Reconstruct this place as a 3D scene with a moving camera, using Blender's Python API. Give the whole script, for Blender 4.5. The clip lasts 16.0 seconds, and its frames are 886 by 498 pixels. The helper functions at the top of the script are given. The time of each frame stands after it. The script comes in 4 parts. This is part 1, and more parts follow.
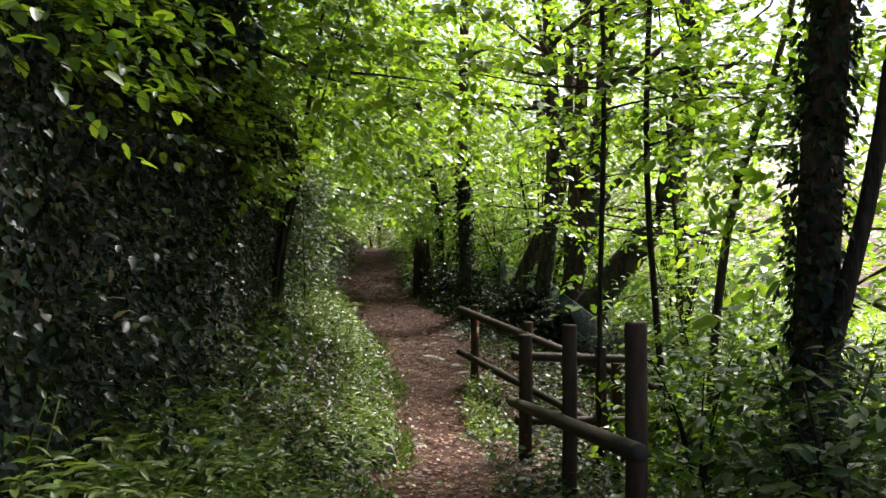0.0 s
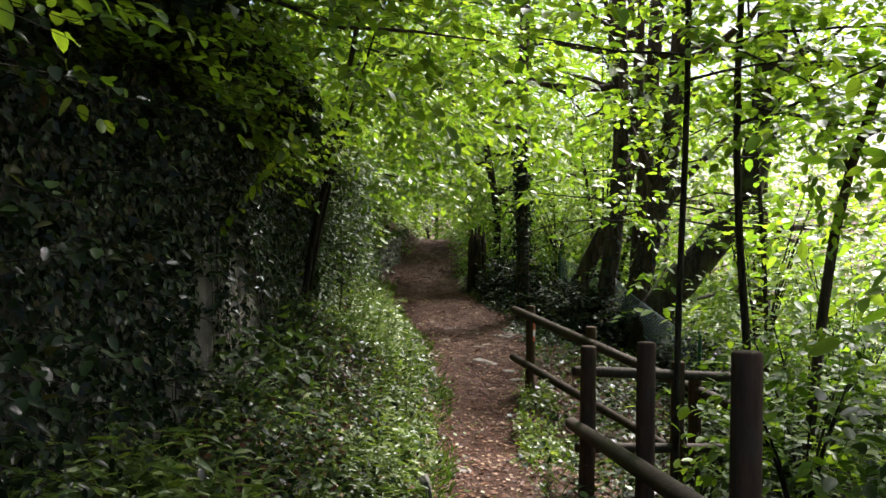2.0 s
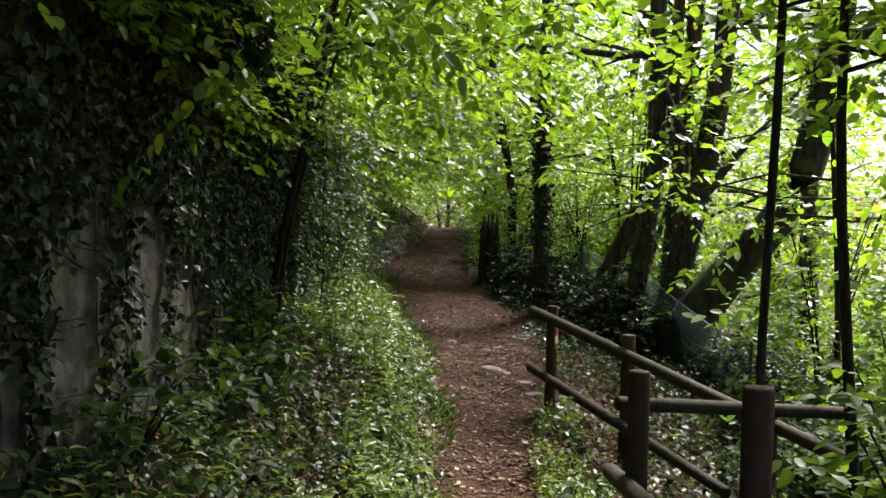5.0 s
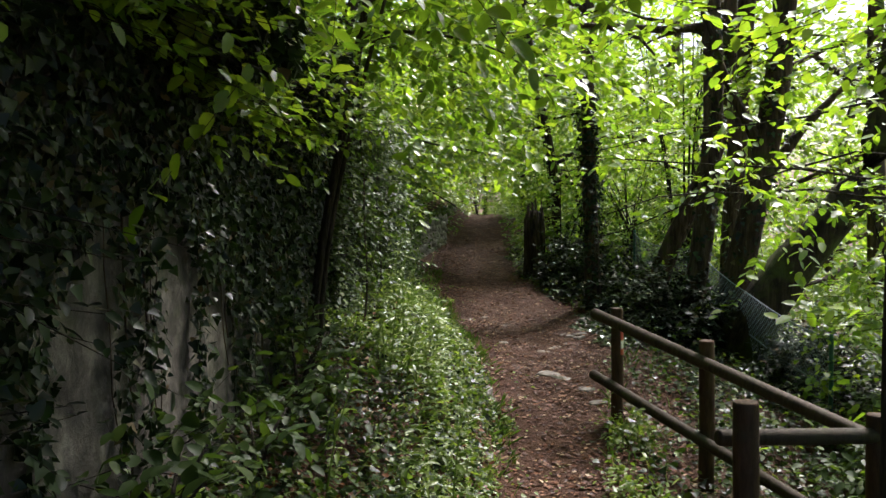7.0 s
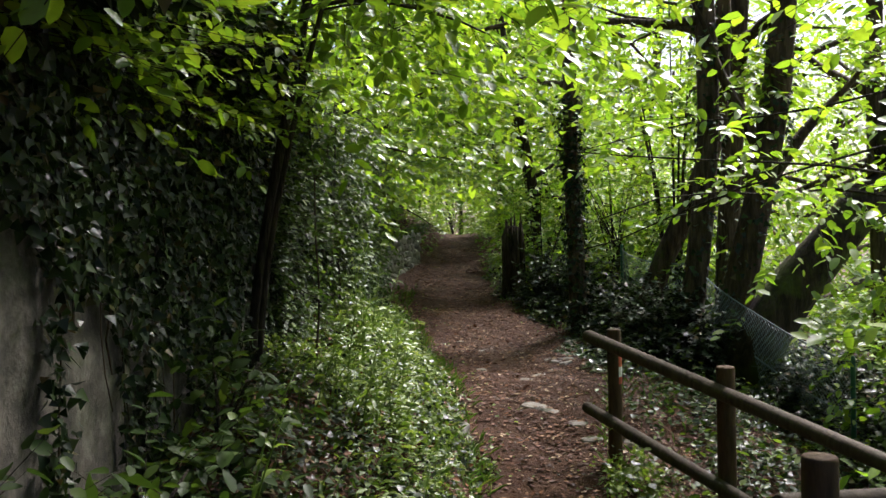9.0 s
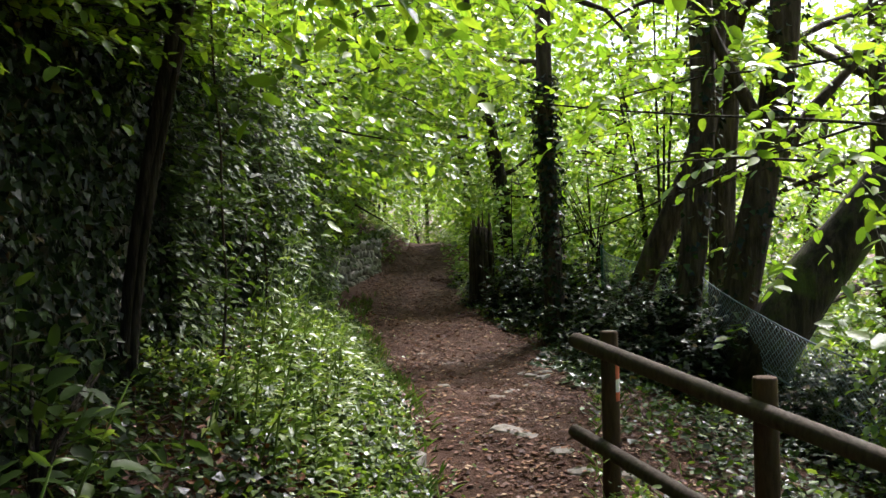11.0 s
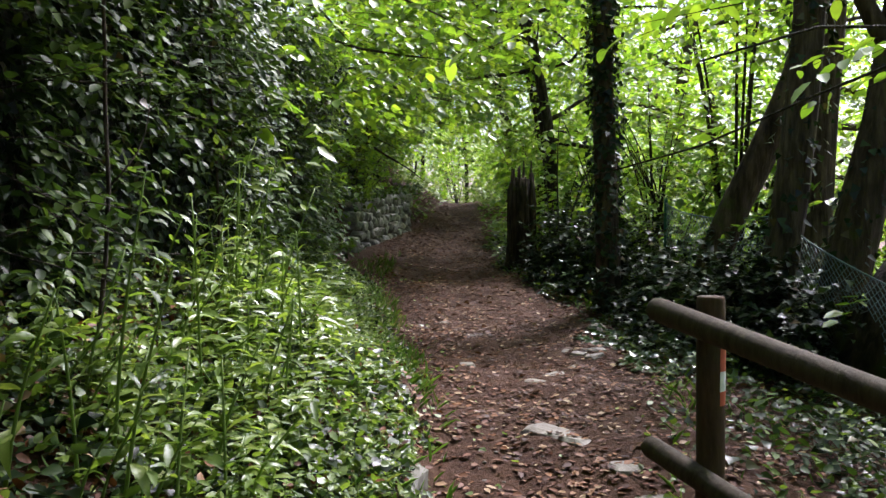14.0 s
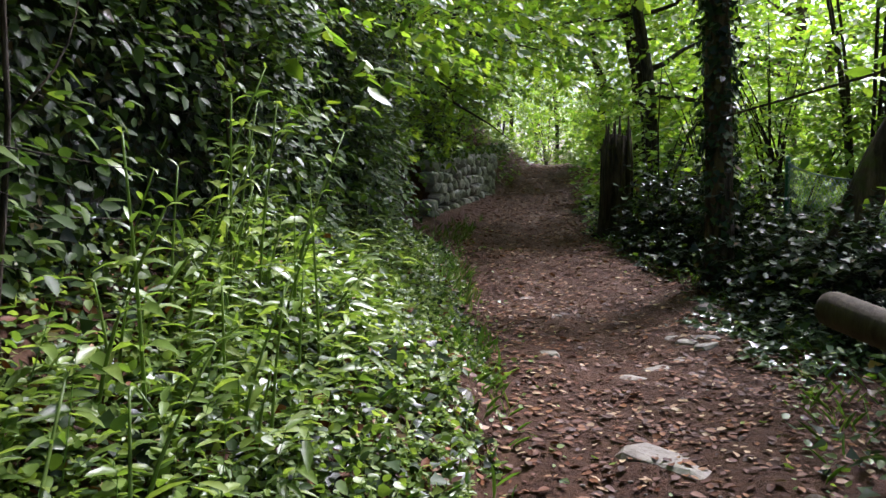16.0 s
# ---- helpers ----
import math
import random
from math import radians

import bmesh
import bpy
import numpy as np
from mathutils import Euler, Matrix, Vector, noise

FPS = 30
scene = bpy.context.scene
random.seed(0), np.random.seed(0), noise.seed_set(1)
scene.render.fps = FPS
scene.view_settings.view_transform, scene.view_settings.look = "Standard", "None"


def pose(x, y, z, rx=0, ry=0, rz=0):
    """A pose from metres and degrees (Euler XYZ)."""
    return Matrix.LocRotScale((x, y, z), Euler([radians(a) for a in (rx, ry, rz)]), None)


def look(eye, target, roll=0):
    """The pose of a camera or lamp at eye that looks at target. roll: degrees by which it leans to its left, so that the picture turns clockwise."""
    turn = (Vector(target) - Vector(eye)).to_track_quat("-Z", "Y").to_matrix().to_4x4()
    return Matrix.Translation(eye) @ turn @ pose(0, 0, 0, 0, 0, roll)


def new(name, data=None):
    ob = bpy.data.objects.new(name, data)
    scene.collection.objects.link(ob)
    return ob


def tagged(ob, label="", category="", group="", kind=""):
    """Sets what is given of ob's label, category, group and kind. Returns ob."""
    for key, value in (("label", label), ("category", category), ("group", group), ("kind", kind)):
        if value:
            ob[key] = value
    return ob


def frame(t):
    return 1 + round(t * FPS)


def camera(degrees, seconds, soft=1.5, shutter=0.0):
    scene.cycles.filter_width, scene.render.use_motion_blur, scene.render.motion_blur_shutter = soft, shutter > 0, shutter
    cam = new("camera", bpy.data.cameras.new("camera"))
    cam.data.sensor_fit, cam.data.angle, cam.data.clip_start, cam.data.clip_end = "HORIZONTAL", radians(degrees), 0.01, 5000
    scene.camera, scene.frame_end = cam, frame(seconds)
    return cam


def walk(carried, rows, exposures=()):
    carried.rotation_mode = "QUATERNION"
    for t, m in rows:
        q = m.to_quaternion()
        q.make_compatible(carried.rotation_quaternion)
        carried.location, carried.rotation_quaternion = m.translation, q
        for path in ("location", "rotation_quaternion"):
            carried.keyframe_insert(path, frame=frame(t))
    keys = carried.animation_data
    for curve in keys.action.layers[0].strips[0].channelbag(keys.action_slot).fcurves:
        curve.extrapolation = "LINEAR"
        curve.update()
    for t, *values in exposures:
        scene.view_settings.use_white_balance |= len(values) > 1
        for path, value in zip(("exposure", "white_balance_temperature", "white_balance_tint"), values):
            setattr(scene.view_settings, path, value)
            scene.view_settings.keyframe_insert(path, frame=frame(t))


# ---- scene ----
cam = camera(52.84, 16.0)
PATH = [
    (0.0, pose(-0.122, -4.184, 1.740, 89.67, 0.07, -5.56)),
    (0.5, pose(-0.047, -3.897, 1.729, 89.47, -0.11, -0.72)),
    (1.0, pose(0.016, -3.640, 1.733, 87.89, -1.30, 1.98)),
    (1.5, pose(0.012, -3.375, 1.751, 89.02, 0.06, -1.29)),
    (2.0, pose(0.062, -3.093, 1.752, 89.09, -0.73, -1.67)),
    (2.5, pose(0.118, -2.801, 1.747, 88.86, -2.94, 3.07)),
    (3.0, pose(0.129, -2.458, 1.744, 90.19, 0.23, -0.01)),
    (3.5, pose(0.163, -2.169, 1.728, 90.43, 0.70, -0.60)),
    (4.0, pose(0.211, -1.951, 1.724, 89.89, -2.72, 5.46)),
    (4.5, pose(0.216, -1.659, 1.695, 89.84, -2.61, 0.96)),
    (4.7, pose(0.209, -1.549, 1.695, 89.10, -2.29, -0.46)),
    (6.8, pose(0.065, -0.869, 1.833, 87.14, 1.13, 0.48)),
    (7.0, pose(0.063, -0.795, 1.838, 87.32, 0.61, 1.39)),
    (7.5, pose(0.035, -0.553, 1.831, 88.23, 4.13, -0.07)),
    (8.0, pose(0.057, -0.308, 1.813, 88.51, 3.70, -0.95)),
    (8.2, pose(0.067, -0.192, 1.800, 88.80, 1.38, 0.17)),
    (10.3, pose(0.156, 1.202, 1.542, 88.87, 1.66, -1.13)),
    (10.5, pose(0.160, 1.368, 1.525, 91.03, 1.90, -3.25)),
    (11.0, pose(0.223, 1.656, 1.476, 89.92, 1.31, -2.13)),
    (11.5, pose(0.321, 1.886, 1.442, 88.24, -1.55, 5.49)),
    (12.0, pose(0.363, 2.163, 1.401, 87.21, -1.09, 3.26)),
    (12.5, pose(0.434, 2.489, 1.362, 87.30, -1.24, 1.22)),
    (13.0, pose(0.446, 2.775, 1.348, 89.87, -1.22, 3.80)),
    (13.5, pose(0.402, 3.084, 1.313, 90.04, 1.54, -0.44)),
    (14.0, pose(0.392, 3.365, 1.281, 87.92, 0.10, 0.60)),
    (14.5, pose(0.412, 3.635, 1.280, 88.89, -0.52, 4.92)),
    (15.0, pose(0.411, 3.890, 1.256, 88.08, 0.59, 3.25)),
    (15.5, pose(0.421, 4.133, 1.245, 86.64, 0.24, 3.49)),
    (16.0, pose(0.444, 4.391, 1.247, 85.61, -0.17, 6.39)),
]
walk(cam, PATH, [(0, 2.22, 6150, 19), (9, 2.27, 6100, 19), (13, 2.58, 5850, 22), (16, 2.6, 5600, 25)])

# ---- light ----
SUN_ELEV, SUN_ROT = 52.0, 38.0      # degrees; rotation from +y towards +x
world = bpy.data.worlds.new("sky")
scene.world = world
world.use_nodes = True
wn = world.node_tree.nodes
sky = wn.new("ShaderNodeTexSky")
sky.sky_type, sky.sun_disc = "NISHITA", False
sky.sun_elevation, sky.sun_rotation = radians(SUN_ELEV), radians(SUN_ROT)
sky.air_density, sky.dust_density = 1.0, 4.0
wn["Background"].inputs["Strength"].default_value = 0.05
world.node_tree.links.new(sky.outputs[0], wn["Background"].inputs["Color"])

sun = new("sun", bpy.data.lights.new("sun", "SUN"))
sun.data.energy, sun.data.angle, sun.data.color = 5.0, radians(16.0), (1.0, 0.95, 0.86)
se, sr = radians(SUN_ELEV), radians(SUN_ROT)
sun.matrix_world = look((0, 0, 30), Vector((0, 0, 30)) - Vector((math.sin(sr) * math.cos(se), math.cos(sr) * math.cos(se), math.sin(se))))


# ---- materials ----
def nodes_of(name):
    m = bpy.data.materials.new(name)
    m.use_nodes = True
    return m, m.node_tree.nodes, m.node_tree.links, m.node_tree.nodes["Principled BSDF"]


def ramp(nodes, links, fac, stops):
    r = nodes.new("ShaderNodeValToRGB")
    while len(r.color_ramp.elements) < len(stops):
        r.color_ramp.elements.new(0.5)
    for el, (p, c) in zip(r.color_ramp.elements, stops):
        el.position, el.color = p, (*c, 1)
    links.new(fac, r.inputs[0])
    return r.outputs[0]


def noise_tex(nodes, links, scale, detail=6, rough=0.6, stretch=None):
    tc = nodes.new("ShaderNodeTexCoord")
    n = nodes.new("ShaderNodeTexNoise")
    n.inputs["Scale"].default_value, n.inputs["Detail"].default_value, n.inputs["Roughness"].default_value = scale, detail, rough
    if stretch:
        mp = nodes.new("ShaderNodeMapping")
        mp.inputs["Scale"].default_value = stretch
        links.new(tc.outputs["Object"], mp.inputs["Vector"])
        links.new(mp.outputs[0], n.inputs["Vector"])
    else:
        links.new(tc.outputs["Object"], n.inputs["Vector"])
    return n.outputs["Fac"]


def mixed(nodes, links, fac, a, b, mode="MIX"):
    m = nodes.new("ShaderNodeMix")
    m.data_type, m.blend_type = "RGBA", mode
    for sock, v in ((m.inputs["Factor"], fac), (m.inputs["A"], a), (m.inputs["B"], b)):
        if isinstance(v, (int, float)):
            sock.default_value = v
        elif isinstance(v, tuple):
            sock.default_value = (*v, 1)
        else:
            links.new(v, sock)
    return m.outputs["Result"]


def bumped(nodes, links, bsdf, height, strength, dist):
    b = nodes.new("ShaderNodeBump")
    b.inputs["Strength"].default_value, b.inputs["Distance"].default_value = strength, dist
    links.new(height, b.inputs["Height"])
    links.new(b.outputs[0], bsdf.inputs["Normal"])


def leaf_material(name, stops, through_gain=1.9, thin=0.42, rough=0.42, spec=0.5, single=False):
    """Leaf: its own tone for each leaf, mottled, with light let through the blade."""
    m, n, l, p = nodes_of(name)
    tone = n.new("ShaderNodeObjectInfo").outputs["Random"] if single else n.new("ShaderNodeNewGeometry").outputs["Random Per Island"]
    col = ramp(n, l, tone, stops)
    col = mixed(n, l, 0.35, col, ramp(n, l, noise_tex(n, l, 28, 3), [(0.3, (0.45, 0.45, 0.4)), (0.7, (1, 1, 1))]), "MULTIPLY")
    l.new(col, p.inputs["Base Color"])
    p.inputs["Roughness"].default_value = rough
    p.inputs["Specular IOR Level"].default_value = spec
    tr = n.new("ShaderNodeBsdfTranslucent")
    l.new(mixed(n, l, 1.0, col, (through_gain * 1.15, through_gain * 1.2, through_gain * 0.5), "MULTIPLY"), tr.inputs["Color"])
    mx = n.new("ShaderNodeMixShader")
    mx.inputs[0].default_value = thin
    l.new(p.outputs[0], mx.inputs[1])
    l.new(tr.outputs[0], mx.inputs[2])
    l.new(mx.outputs[0], n["Material Output"].inputs["Surface"])
    return m


def bark_material(name, dark, light, moss=0.0, scale=9):
    m, n, l, p = nodes_of(name)
    f = noise_tex(n, l, scale, 8, 0.7, (1, 1, 0.22))
    g = noise_tex(n, l, 2.3, 4)
    col = ramp(n, l, f, [(0.36, dark), (0.64, light)])
    cracks = noise_tex(n, l, scale * 2.6, 4, 0.6, (1, 1, 0.14))
    col = mixed(n, l, 0.75, col, ramp(n, l, cracks, [(0.4, (0.3, 0.28, 0.26)), (0.56, (1, 1, 1))]), "MULTIPLY")
    if moss:
        mk = ramp(n, l, g, [(0.62 - 0.25 * moss, (0, 0, 0)), (0.72 - 0.2 * moss, (1, 1, 1))])
        col = mixed(n, l, mk, col, (0.05, 0.06, 0.013))
    l.new(col, p.inputs["Base Color"])
    p.inputs["Roughness"].default_value = 0.9
    p.inputs["Specular IOR Level"].default_value = 0.2
    bumped(n, l, p, mixed(n, l, 0.5, f, cracks), 1.0, 0.045)
    return m


LEAF = leaf_material("leaf_hazel", [(0.0, (0.072, 0.138, 0.012)), (0.5, (0.118, 0.195, 0.016)), (1.0, (0.19, 0.26, 0.022))])
LEAF_FAR = leaf_material("leaf_far", [(0.0, (0.085, 0.16, 0.014)), (0.6, (0.135, 0.22, 0.02)), (1.0, (0.2, 0.27, 0.03))], thin=0.5)
# ivy's own dark green, lowered to near black to carry the deep shade
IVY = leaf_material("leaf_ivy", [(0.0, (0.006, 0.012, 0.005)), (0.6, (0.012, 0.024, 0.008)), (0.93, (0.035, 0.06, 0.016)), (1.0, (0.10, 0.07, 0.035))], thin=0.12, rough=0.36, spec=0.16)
HERB = leaf_material("leaf_herb", [(0.0, (0.055, 0.095, 0.015)), (0.55, (0.105, 0.16, 0.026)), (1.0, (0.17, 0.22, 0.045))], thin=0.34, rough=0.43, spec=0.48)
HERB_LEAF = leaf_material("leaf_tall_herb", [(0.0, (0.06, 0.105, 0.016)), (0.55, (0.11, 0.17, 0.027)), (1.0, (0.18, 0.23, 0.048))], thin=0.34, rough=0.42, spec=0.42, single=True)
SHINY_IVY = leaf_material("leaf_shiny_ivy", [(0.0, (0.012, 0.028, 0.008)), (0.6, (0.03, 0.06, 0.014)), (1.0, (0.07, 0.11, 0.03))], thin=0.15, rough=0.28, spec=0.65)
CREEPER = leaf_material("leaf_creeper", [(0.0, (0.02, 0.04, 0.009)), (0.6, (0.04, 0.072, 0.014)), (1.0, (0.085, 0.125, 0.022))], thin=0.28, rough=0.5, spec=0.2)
GRASS = leaf_material("grass_blade", [(0.0, (0.06, 0.13, 0.016)), (0.8, (0.11, 0.2, 0.03)), (1.0, (0.2, 0.2, 0.07))], thin=0.35)
LITTER = leaf_material("leaf_litter", [(0.0, (0.03, 0.009, 0.004)), (0.5, (0.1, 0.031, 0.009)), (0.84, (0.18, 0.07, 0.021)), (1.0, (0.38, 0.28, 0.17))], through_gain=0.8, thin=0.1, rough=0.6, spec=0.25)
BARK = bark_material("bark_brown", (0.028, 0.02, 0.014), (0.12, 0.088, 0.06))
BARK_MOSS = bark_material("bark_mossy", (0.028, 0.019, 0.012), (0.115, 0.08, 0.052), moss=0.3, scale=7)
BARK_HEAVY_MOSS = bark_material("bark_heavy_moss", (0.014, 0.01, 0.006), (0.06, 0.043, 0.028), moss=0.6, scale=7)
BARK_THIN = bark_material("bark_thin", (0.018, 0.014, 0.01), (0.065, 0.052, 0.038), scale=20)
DEADWOOD = bark_material("dead_wood", (0.012, 0.009, 0.006), (0.08, 0.056, 0.037), moss=0.2, scale=12)


def soil_material():
    m, n, l, p = nodes_of("soil")
    fine = noise_tex(n, l, 38, 8, 0.75)
    mid = noise_tex(n, l, 4.5, 6)
    col = ramp(n, l, fine, [(0.3, (0.015, 0.0055, 0.003)), (0.52, (0.046, 0.017, 0.0068)), (0.75, (0.1, 0.045, 0.019))])
    col = mixed(n, l, ramp(n, l, mid, [(0.42, (0, 0, 0)), (0.62, (1, 1, 1))]), col, mixed(n, l, 0.6, col, (0.078, 0.036, 0.016)))
    l.new(col, p.inputs["Base Color"])
    p.inputs["Roughness"].default_value = 0.85
    p.inputs["Specular IOR Level"].default_value = 0.2
    bumped(n, l, p, fine, 1.0, 0.03)
    return m


def concrete_material():
    m, n, l, p = nodes_of("old_render")
    big = noise_tex(n, l, 5.2, 9, 0.75)
    runs = noise_tex(n, l, 11, 7, 0.7, (1, 1, 0.12))
    fine = noise_tex(n, l, 60, 6, 0.7)
    col = ramp(n, l, big, [(0.36, (0.022, 0.018, 0.013)), (0.5, (0.075, 0.065, 0.05)), (0.66, (0.2, 0.18, 0.145))])
    col = mixed(n, l, 0.7, col, ramp(n, l, runs, [(0.35, (0.3, 0.29, 0.26)), (0.6, (1, 1, 1))]), "MULTIPLY")
    col = mixed(n, l, ramp(n, l, noise_tex(n, l, 3.1, 5), [(0.56, (0, 0, 0)), (0.7, (0.7, 0.7, 0.7))]), col, (0.05, 0.06, 0.025))
    l.new(col, p.inputs["Base Color"])
    p.inputs["Roughness"].default_value = 0.9
    bumped(n, l, p, mixed(n, l, 0.4, big, fine), 0.8, 0.02)
    return m


def stone_material(name, dark, light):
    m, n, l, p = nodes_of(name)
    f = noise_tex(n, l, 9, 8, 0.7)
    info = n.new("ShaderNodeObjectInfo")
    col = ramp(n, l, f, [(0.3, dark), (0.7, light)])
    tone = ramp(n, l, info.outputs["Random"], [(0, (0.6, 0.58, 0.54)), (1, (1.1, 1.08, 1.05))])
    col = mixed(n, l, 0.8, col, tone, "MULTIPLY")
    col = mixed(n, l, ramp(n, l, noise_tex(n, l, 4, 4), [(0.55, (0, 0, 0)), (0.68, (0.8, 0.8, 0.8))]), col, (0.05, 0.065, 0.025))
    l.new(col, p.inputs["Base Color"])
    p.inputs["Roughness"].default_value = 0.7
    bumped(n, l, p, f, 0.6, 0.02)
    return m


def rail_material(name, dark, light):
    m, n, l, p = nodes_of(name)
    f = noise_tex(n, l, 34, 8, 0.75, (1, 1, 0.16))
    g = noise_tex(n, l, 5, 5)
    col = ramp(n, l, f, [(0.3, dark), (0.7, light)])
    col = mixed(n, l, ramp(n, l, g, [(0.5, (0, 0, 0)), (0.7, (0.6, 0.6, 0.6))]), col, (0.045, 0.045, 0.03))
    l.new(col, p.inputs["Base Color"])
    p.inputs["Roughness"].default_value = 0.75
    p.inputs["Specular IOR Level"].default_value = 0.16
    bumped(n, l, p, f, 0.6, 0.008)
    return m


def plain_material(name, color, rough=0.6, metal=0.0):
    m, n, l, p = nodes_of(name)
    l.new(ramp(n, l, noise_tex(n, l, 25, 5), [(0.3, tuple(c * 0.65 for c in color)), (0.7, color)]), p.inputs["Base Color"])
    p.inputs["Roughness"].default_value, p.inputs["Metallic"].default_value = rough, metal
    return m


SOIL = soil_material()
CONCRETE = concrete_material()
STONE = stone_material("field_stone", (0.1, 0.096, 0.09), (0.4, 0.385, 0.36))
MOSSY_STONE = stone_material("mossy_stone", (0.04, 0.038, 0.03), (0.17, 0.16, 0.13))
PATH_STONE = stone_material("path_stone", (0.07, 0.056, 0.044), (0.25, 0.22, 0.185))
PALE_STONE = stone_material("pale_stone", (0.1, 0.084, 0.068), (0.3, 0.265, 0.225))
RAIL = rail_material("treated_pole", (0.018, 0.013, 0.009), (0.072, 0.054, 0.037))
POST = rail_material("post_wood", (0.024, 0.013, 0.007), (0.09, 0.052, 0.029))
GREEN_STEEL = plain_material("green_steel", (0.02, 0.12, 0.08), 0.45)
WIRE = plain_material("coated_wire", (0.13, 0.18, 0.18), 0.45)
WHITE_PAINT = plain_material("white_paint", (0.75, 0.74, 0.7))
RED_PAINT = plain_material("red_paint", (0.5, 0.09, 0.04))


# ---- mesh tools ----
def mesh_of(name, verts, faces):
    """Mesh from an array of vertices and an array of quads."""
    verts, faces = np.asarray(verts, np.float32), np.asarray(faces, np.int32)
    me = bpy.data.meshes.new(name)
    me.vertices.add(len(verts))
    me.vertices.foreach_set("co", verts.ravel())
    me.loops.add(faces.size)
    me.loops.foreach_set("vertex_index", faces.ravel())
    me.polygons.add(len(faces))
    me.polygons.foreach_set("loop_start", np.arange(0, faces.size, 4, dtype=np.int32))
    me.update(calc_edges=True)
    return me


def joined(pieces):
    vs, fs, k = [], [], 0
    for v, f in pieces:
        vs.append(v)
        fs.append(f + k)
        k += len(v)
    return np.concatenate(vs), np.concatenate(fs)


def part(name, vf, material, parent=None, label="", smooth=False):
    me = mesh_of(name, *vf)
    me.materials.append(material)
    if smooth:
        me.polygons.foreach_set("use_smooth", np.ones(len(me.polygons), bool))
    ob = new(name, me)
    if parent:
        ob.parent = parent
    if label:
        ob["label"] = label
    return ob


def empty(name, at=(0, 0, 0)):
    ob = new(name)
    ob.location = at
    return ob


def unit(a):
    return a / np.maximum(np.linalg.norm(a, axis=-1, keepdims=True), 1e-9)


def tube(pts, radii, sides=8, rough=0.0, seed=0, origin=(0, 0, 0)):
    """A tapered round stem along a line of points, closed at both ends."""
    pts = np.asarray(pts, float) - np.asarray(origin, float)
    radii = np.broadcast_to(np.asarray(radii, float), (len(pts),)).copy()
    rng = np.random.default_rng(seed)
    d = unit(np.gradient(pts, axis=0))
    ref = np.where(np.abs(d[:, 2:3]) > 0.9, np.array([[1.0, 0, 0]]), np.array([[0, 0, 1.0]]))
    a = unit(np.cross(d, ref))
    b = np.cross(d, a)
    pts = np.concatenate([pts[:1], pts, pts[-1:]])
    a, b = np.concatenate([a[:1], a, a[-1:]]), np.concatenate([b[:1], b, b[-1:]])
    radii = np.concatenate([radii[:1] * 0.02, radii, radii[-1:] * 0.02])
    th = np.arange(sides) * 2 * np.pi / sides
    ring = a[:, None] * np.cos(th)[None, :, None] + b[:, None] * np.sin(th)[None, :, None]
    rr = radii[:, None, None] * (1 + rough * rng.normal(0, 1, (len(pts), sides, 1)))
    v = (pts[:, None] + ring * rr).reshape(-1, 3)
    i, j = np.meshgrid(np.arange(len(pts) - 1), np.arange(sides), indexing="ij")
    k = (j + 1) % sides
    f = np.stack([i * sides + j, i * sides + k, (i + 1) * sides + k, (i + 1) * sides + j], -1).reshape(-1, 4)
    return v, f


def curve_pts(points, n):
    """n points along a smooth line through the given ones."""
    p = np.asarray(points, float)
    s = np.concatenate([[0], np.cumsum(np.linalg.norm(np.diff(p, axis=0), axis=1))])
    q = np.linspace(0, s[-1], n)
    out = np.stack([np.interp(q, s, p[:, c]) for c in range(3)], -1)
    for _ in range(max(1, n // len(p))):
        out[1:-1] = (out[:-2] + 2 * out[1:-1] + out[2:]) / 4
    return out


SHAPES = {  # half outline of a blade: across, along, lift
    "ovate": [(0.27, 0.24, 0.05), (0.25, 0.66, 0.02)],
    "broad": [(0.40, 0.20, 0.06), (0.33, 0.62, 0.02)],
    "ivy": [(0.48, 0.10, 0.06), (0.24, 0.55, 0.03)],
    "herb": [(0.17, 0.3, 0.04), (0.15, 0.62, 0.0)],
    "blade": [(0.012, 0.3, 0.0), (0.009, 0.7, 0.0)],
}


def leaves(base, along, normal, size, shape="ovate", droop=0.12, fine=False):
    """A folded blade at each base point: two faces, or four with a rounder edge."""
    along = unit(along)
    side = unit(np.cross(along, normal))
    up = np.cross(side, along)
    (x1, y1, z1), (x2, y2, z2) = SHAPES[shape]
    if fine:
        xm = max(x1, x2) * 1.06
        ym = (y1 + y2) / 2
        loc = np.array([(0, 0, 0), (0, ym, -droop * 0.28), (0, 1, -droop)]
                       + [(sg * a, b, c) for sg in (-1, 1) for a, b, c in ((x1 * 0.72, y1 * 0.45, z1 * 0.7), (xm, ym, z1 - droop * 0.2), (x2 * 0.72, (y2 + 1) / 2 - 0.02, z2 - droop * 0.6))])
        quads = np.array([(0, 1, 4, 3), (1, 2, 5, 4), (0, 6, 7, 1), (1, 7, 8, 2)])
    else:
        loc = np.array([(0, 0, 0), (-x1, y1, z1), (-x2, y2, z2 - droop * 0.4), (0, 1, -droop), (x2, y2, z2 - droop * 0.4), (x1, y1, z1)])
        quads = np.array([(0, 3, 2, 1), (0, 5, 4, 3)])
    s = np.asarray(size).reshape(-1, 1, 1)
    v = base[:, None] + s * (side[:, None] * loc[None, :, 0:1] + along[:, None] * loc[None, :, 1:2] + up[:, None] * loc[None, :, 2:3])
    f = quads[None] + len(loc) * np.arange(len(base))[:, None, None]
    return v.reshape(-1, 3), f.reshape(-1, 4)


